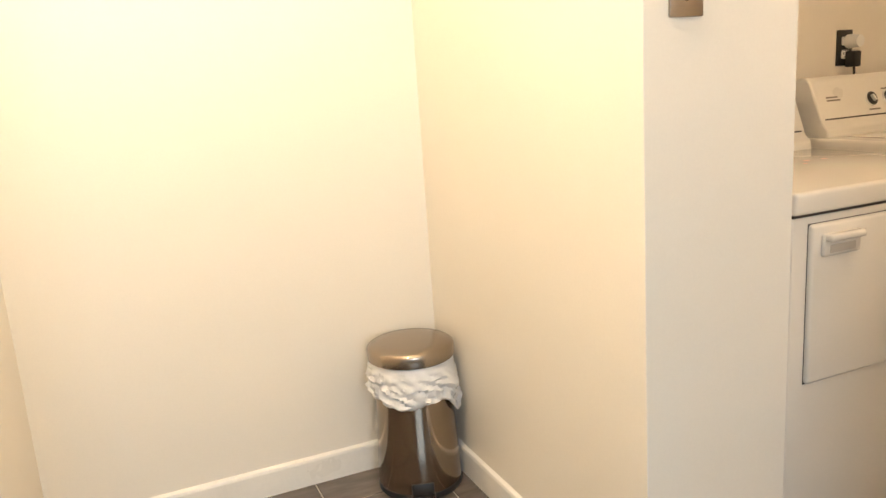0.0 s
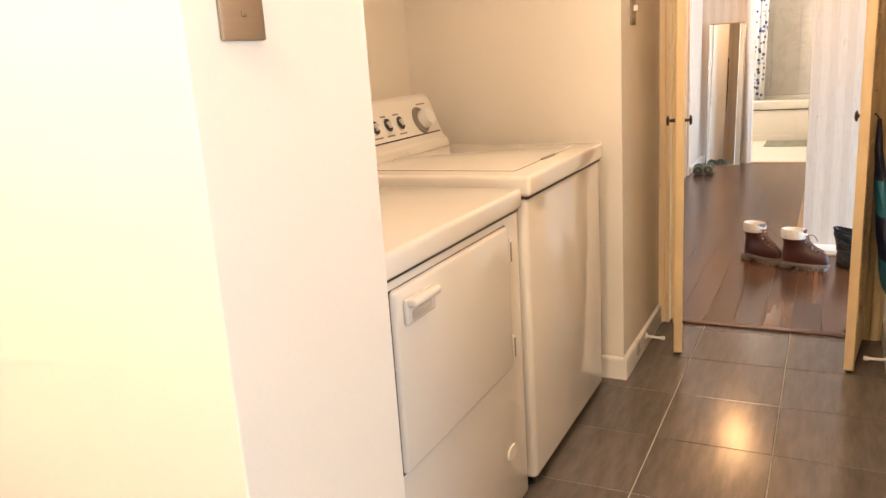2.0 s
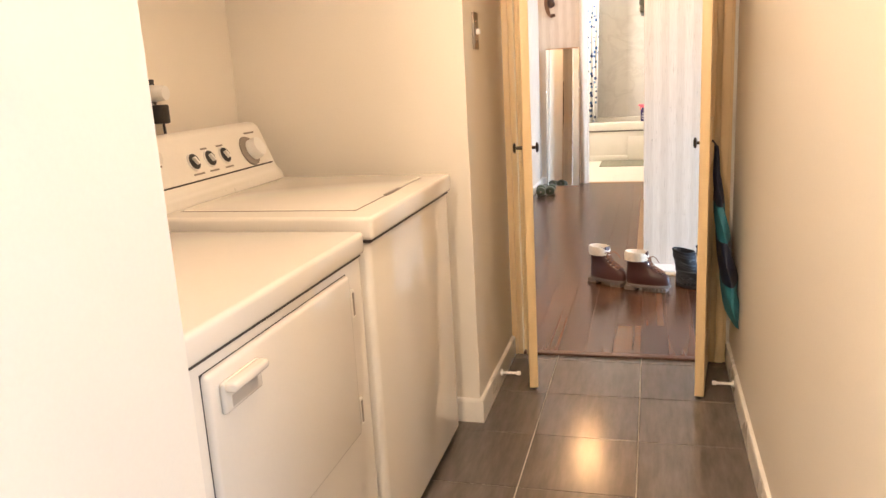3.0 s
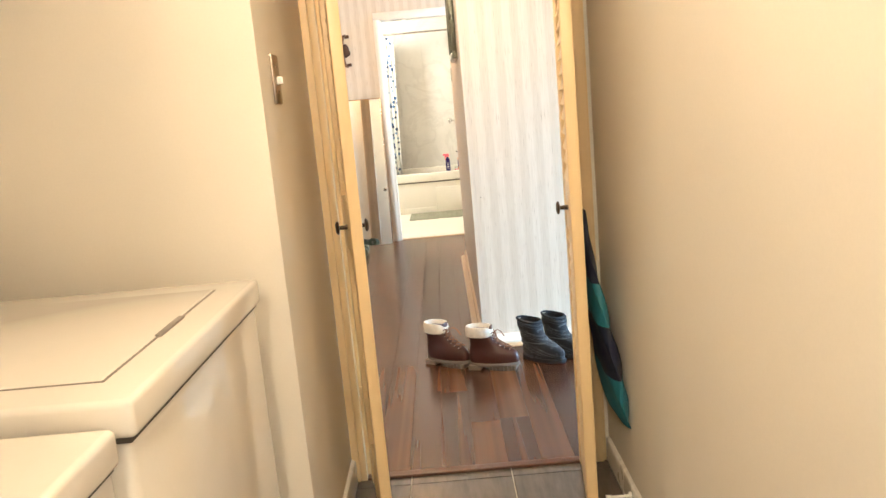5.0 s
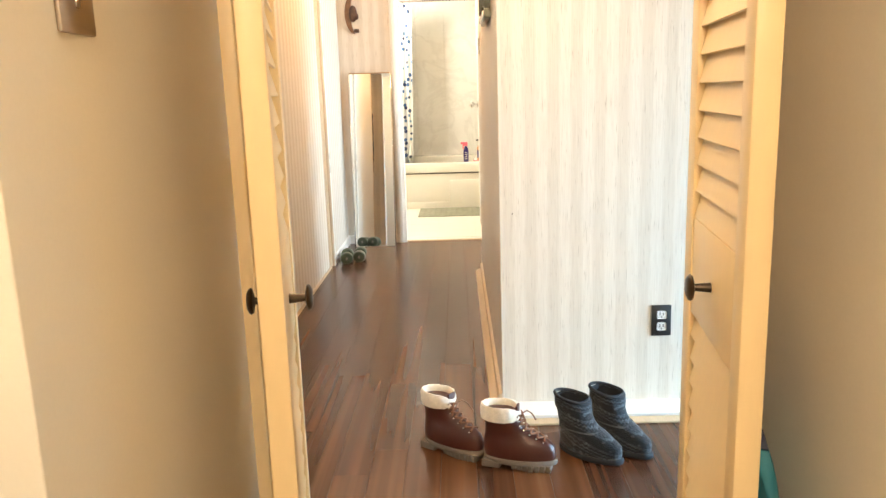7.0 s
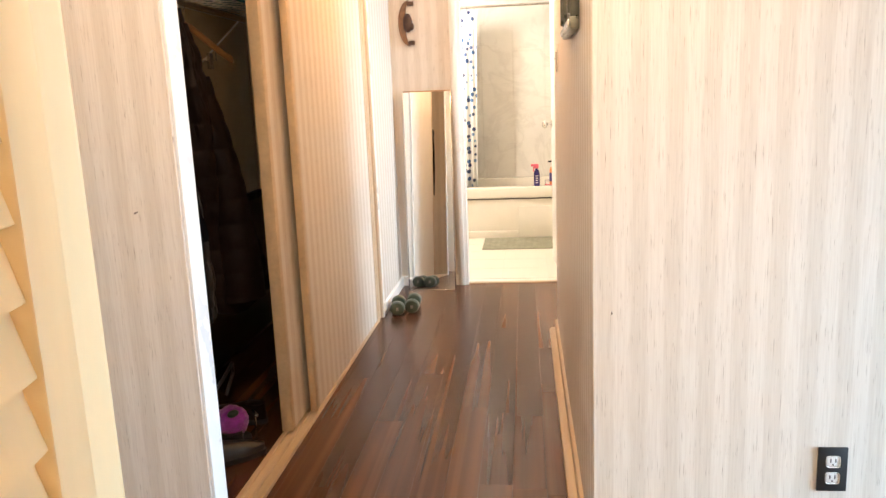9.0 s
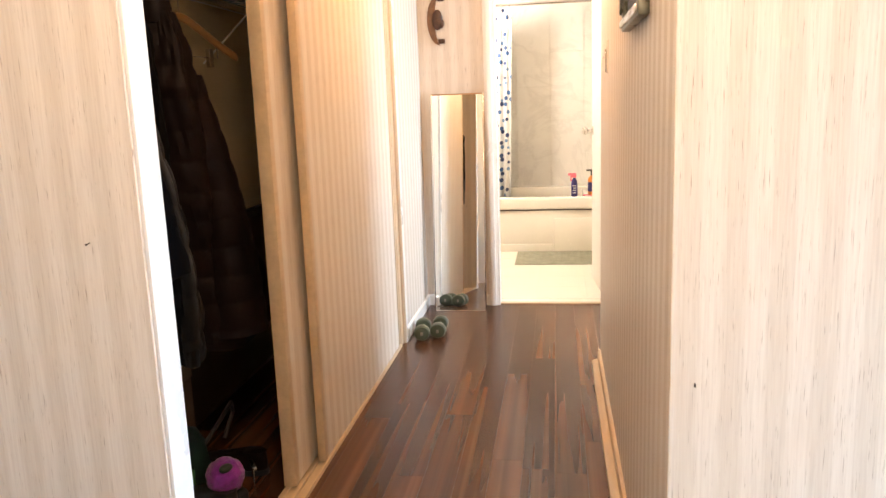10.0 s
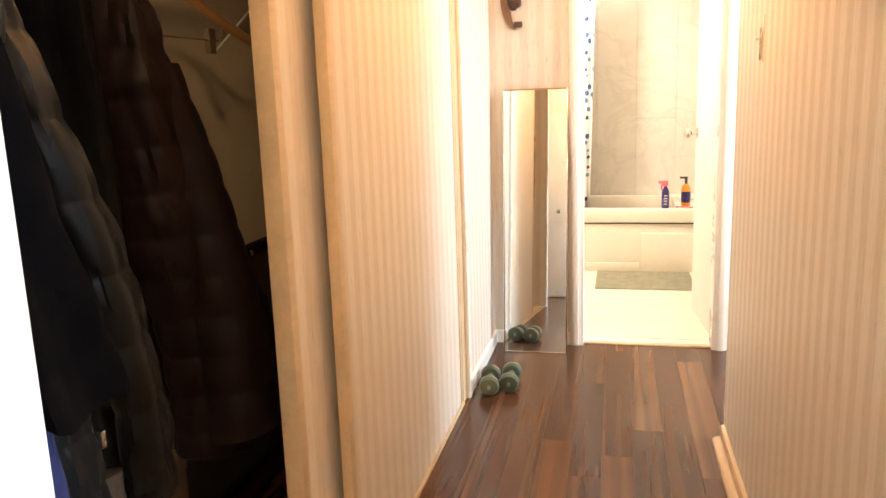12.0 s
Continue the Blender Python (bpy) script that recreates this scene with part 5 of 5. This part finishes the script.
box(bm, 0.085, 0.625, 0.003, 0.40, 0.374, 0.4775, 0.012, 3)
box(bm, 0.085, 0.625, 1.66, 1.777, 0.374, 0.478, 0.012, 3)
part("rim", bm, M_TUB, tub)
bm = B()
box(bm, 0.06, 0.65, 0.2, 1.7, 0.05, 0.09)
box(bm, 0.64, 0.66, 0.2, 1.7, 0.09, 0.40)
part("basin", bm, M_TUB, tub)

cur = thing("shower_curtain", (9.26, 1.66, 0.0), "white shower curtain with blue pebble spots", "curtain")
n = 120
path = [(0.022 * math.sin(i * 0.62) + 0.006 * math.sin(i * 0.23), -0.215 + 0.62 * i / n) for i in range(n + 1)]
bm = B()
skin(bm, [[(x * (0.7 + 0.5 * (2.05 - z) / 1.6), y + 0.035 * (2.05 - z) / 1.6, z) for x, y in path] for z in [0.45 + 0.2 * k for k in range(9)]], False, False)
cl = part("cloth", bm, M_CURTAIN, cur)
so = cl.modifiers.new("thick", "SOLIDIFY")
so.thickness = 0.002
part("rod", rod(B(), (0, -1.45, 2.08), (0, 0.63, 2.08), 0.012), M_CHROME, cur)
for i in range(9):
    bm = B()
    tube(bm, [(0.018 * math.cos(t), 0, 2.075 + 0.024 * math.sin(t)) for t in (2 * math.pi * k / 12 for k in range(13))], 0.002, 6)
    part("ring", bm, M_CHROME, cur, at=pose(0, -0.2 + 0.07 * i, 0))

mat_ob = thing("bath_mat", (8.88, 1.09, 0.004), "sage green textured bath mat on cream tiles", "mat")
bm = B()
bmesh.ops.create_grid(bm, x_segments=60, y_segments=70, size=0.5)
for v in bm.verts:
    x, y = v.co.x, v.co.y
    v.co = (x * 0.52, y * 0.65, 0.012 + 0.004 * math.sin(60 * (x * 0.52 + y * 0.65)) * math.sin(60 * (x * 0.52 - y * 0.65)))
m = part("woven_top", bm, M_MAT, mat_ob)
part("border", box(B(), -0.268, 0.268, -0.33, 0.33, 0.0, 0.011, 0.004), M_MAT, mat_ob)

spray = thing("spray_bottle", (9.20, 0.935, 0.478), "indigo spray bottle with a pink trigger", "bottle")
part("bottle", lathe(B(), [(0.024, 0.0), (0.027, 0.006), (0.027, 0.11), (0.022, 0.135), (0.012, 0.15), (0.012, 0.16)], 28), M_INDIGO, spray)
for i in range(4):
    part("label_line", box(B(), -0.0285, -0.026, -0.012, 0.012, 0.03 + 0.02 * i, 0.036 + 0.02 * i), M_WHITEP, spray)
bm = B()
box(bm, -0.015, 0.015, -0.018, 0.030, 0.16, 0.20, 0.006)
box(bm, -0.011, 0.011, 0.02, 0.052, 0.178, 0.20, 0.004)
box(bm, -0.007, 0.007, 0.022, 0.034, 0.13, 0.18, 0.004)
part("trigger", bm, M_PINK, spray, "pink trigger head")
amber = thing("pump_bottle", (9.30, 0.785, 0.478), "orange shampoo bottle with a black pump", "bottle")
part("bottle", lathe(B(), [(0.03, 0.0), (0.033, 0.006), (0.033, 0.13), (0.024, 0.155), (0.012, 0.165)], 28), M_ORANGE, amber)
part("label", lathe(B(), [(0.0338, 0.03), (0.0338, 0.11)], 28, caps=False), M_INDIGO, amber)
bm = rod(B(), (0, 0, 0.165), (0, 0, 0.205), 0.010)
box(bm, -0.008, 0.008, -0.012, 0.045, 0.203, 0.218, 0.004)
part("pump", bm, M_BLACK, amber, "black pump top")
razor = thing("razor", (9.19, 0.80, 0.482), "pink razor lying on the tub rim", "razor", turn=75)
part("grip", rod(B(), (-0.06, 0, 0.004), (0.05, 0, 0.006), 0.005, 0.004, 10), M_PINK, razor)
part("blade_head", box(B(), 0.045, 0.06, -0.02, 0.02, 0.0, 0.012, 0.003), M_PINK, razor)

bd = tagged(new("door_bath"), "white bathroom door standing open inwards", "door", kind="structure")
bd.matrix_basis = pose(7.537, 0.782, 0.012, 0, 0, 4.8)
leaf = part("door_leaf", box(B(), 0.0, 0.62, -0.036, 0.0, 0.0, 2.0, 0.003), surface("white_door_paint", (0.82, 0.80, 0.75), 0.5, vary=0.03, relief=0), bd)
for s in (1, -1):
    y0 = 0.0 if s > 0 else -0.036
    rose = part("door_knob", rod(B(), (0.565, y0, 1.06), (0.565, y0 + s * 0.008, 1.06), 0.03), M_CHROME, bd, "chrome door knob")
    part("knob", ball(rod(B(), (0.565, y0, 1.06), (0.565, y0 + s * 0.045, 1.06), 0.011), (0.565, y0 + s * 0.055, 1.06), 0.028, 1, 0.8, 1, 20, 14), M_CHROME, rose)

# ---- floor pieces ----
def lay(name, parent, data, places):
    for x, y in places:
        ob = new(name, data)
        ob.parent = parent
        ob.location = (x, y, 0)


floor_t = bpy.data.objects["floor_laundry"]
P, G = 0.335, 0.004
bm = box(B(), G / 2, P - G / 2, G / 2, P - G / 2, -0.012, 0.0)
bmesh.ops.bevel(bm, geom=[e for e in bm.edges if all(v.co.z > -0.001 for v in e.verts)], offset=0.0015, segments=1, affect="EDGES")
data = mesh("tile", bm, M_TILE, 30)
spots = []
for i in range(-10, 3):
    for j in range(-7, 6):
        x, y = 1.881 + P * i, 0.866 + P * j
        if x > 2.4 or y > 2.3 or (x > 0.2 and (y < 0.3 or y > 2.1)) or (x > 1.95 and y > 1.25):
            continue
        spots.append((x, y))
lay("tile", floor_t, data, spots)
for j in range(-1, 2):
    ob = new("tile", data)
    ob.parent = floor_t
    ob.location = (2.551, 0.866 + P * j, 0)
    ob.scale = (0.055 / P, 1, 1)

floor_w = bpy.data.objects["floor_wood"]
random.seed(11)
PW = 0.114
shapes = {}
for L in (0.6, 0.9, 1.2, 1.5):
    bm = box(B(), 0.0003, L - 0.0003, 0.0007, PW - 0.0007, -0.01, 0.0)
    bmesh.ops.bevel(bm, geom=[e for e in bm.edges if all(v.co.z > -0.001 for v in e.verts)], offset=0.0004, segments=1, affect="EDGES")
    shapes[L] = mesh("plank", bm, M_WOOD, 30)
for r in range(-5, 22):
    y = 0.30 + PW * r
    x = 2.64 - random.uniform(0, 0.6) if r % 2 else 2.64 - random.uniform(0.1, 0.5)
    stop = 7.44
    while x < stop - 0.02:
        L = random.choice((0.6, 0.9, 1.2, 1.2, 1.5))
        x0, x1 = max(x, 2.637), min(x + L, stop)
        if x1 - x0 > 0.01 and not (x0 > 4.2 and (y < 0.75 and x1 < 6.3 or y > 2.5)):
            ob = new("plank", shapes[L])
            ob.parent = floor_w
            ob.location = (x0, y, 0)
            ob.scale = ((x1 - x0) / L, 1, 1)
        x += L

# bathroom tiles
bath_f = bpy.data.objects["floor_bath"]
bm = box(B(), 0.002, 0.328, 0.002, 0.328, 0.0, 0.008)
bmesh.ops.bevel(bm, geom=[e for e in bm.edges if all(v.co.z > 0.007 for v in e.verts)], offset=0.0012, segments=1, affect="EDGES")
data = mesh("tile", bm, M_BTILE, 30)
lay("tile", bath_f, data, [(7.55 + 0.33 * i, 0.23 + 0.33 * j) for i in range(5) for j in range(6)])
bath_w = bpy.data.objects["wall_bath_back"]
bm = box(B(), -0.010, 0.0, 0.0015, 0.3035, 0.0015, 0.6085)
bmesh.ops.bevel(bm, geom=[e for e in bm.edges if all(v.co.x < -0.009 for v in e.verts)], offset=0.001, segments=1, affect="EDGES")
data = mesh("tile", bm, M_MARBLE, 30)
for i in range(7):
    for k in range(4):
        z = 0.50 + 0.61 * k - (0.305 if i % 2 else 0.0)
        if z < 0.1 or z + 0.61 > 2.36:
            continue
        ob = new("tile", data)
        ob.parent = bath_w
        ob.location = (9.85, 0.22 + 0.305 * i, z)
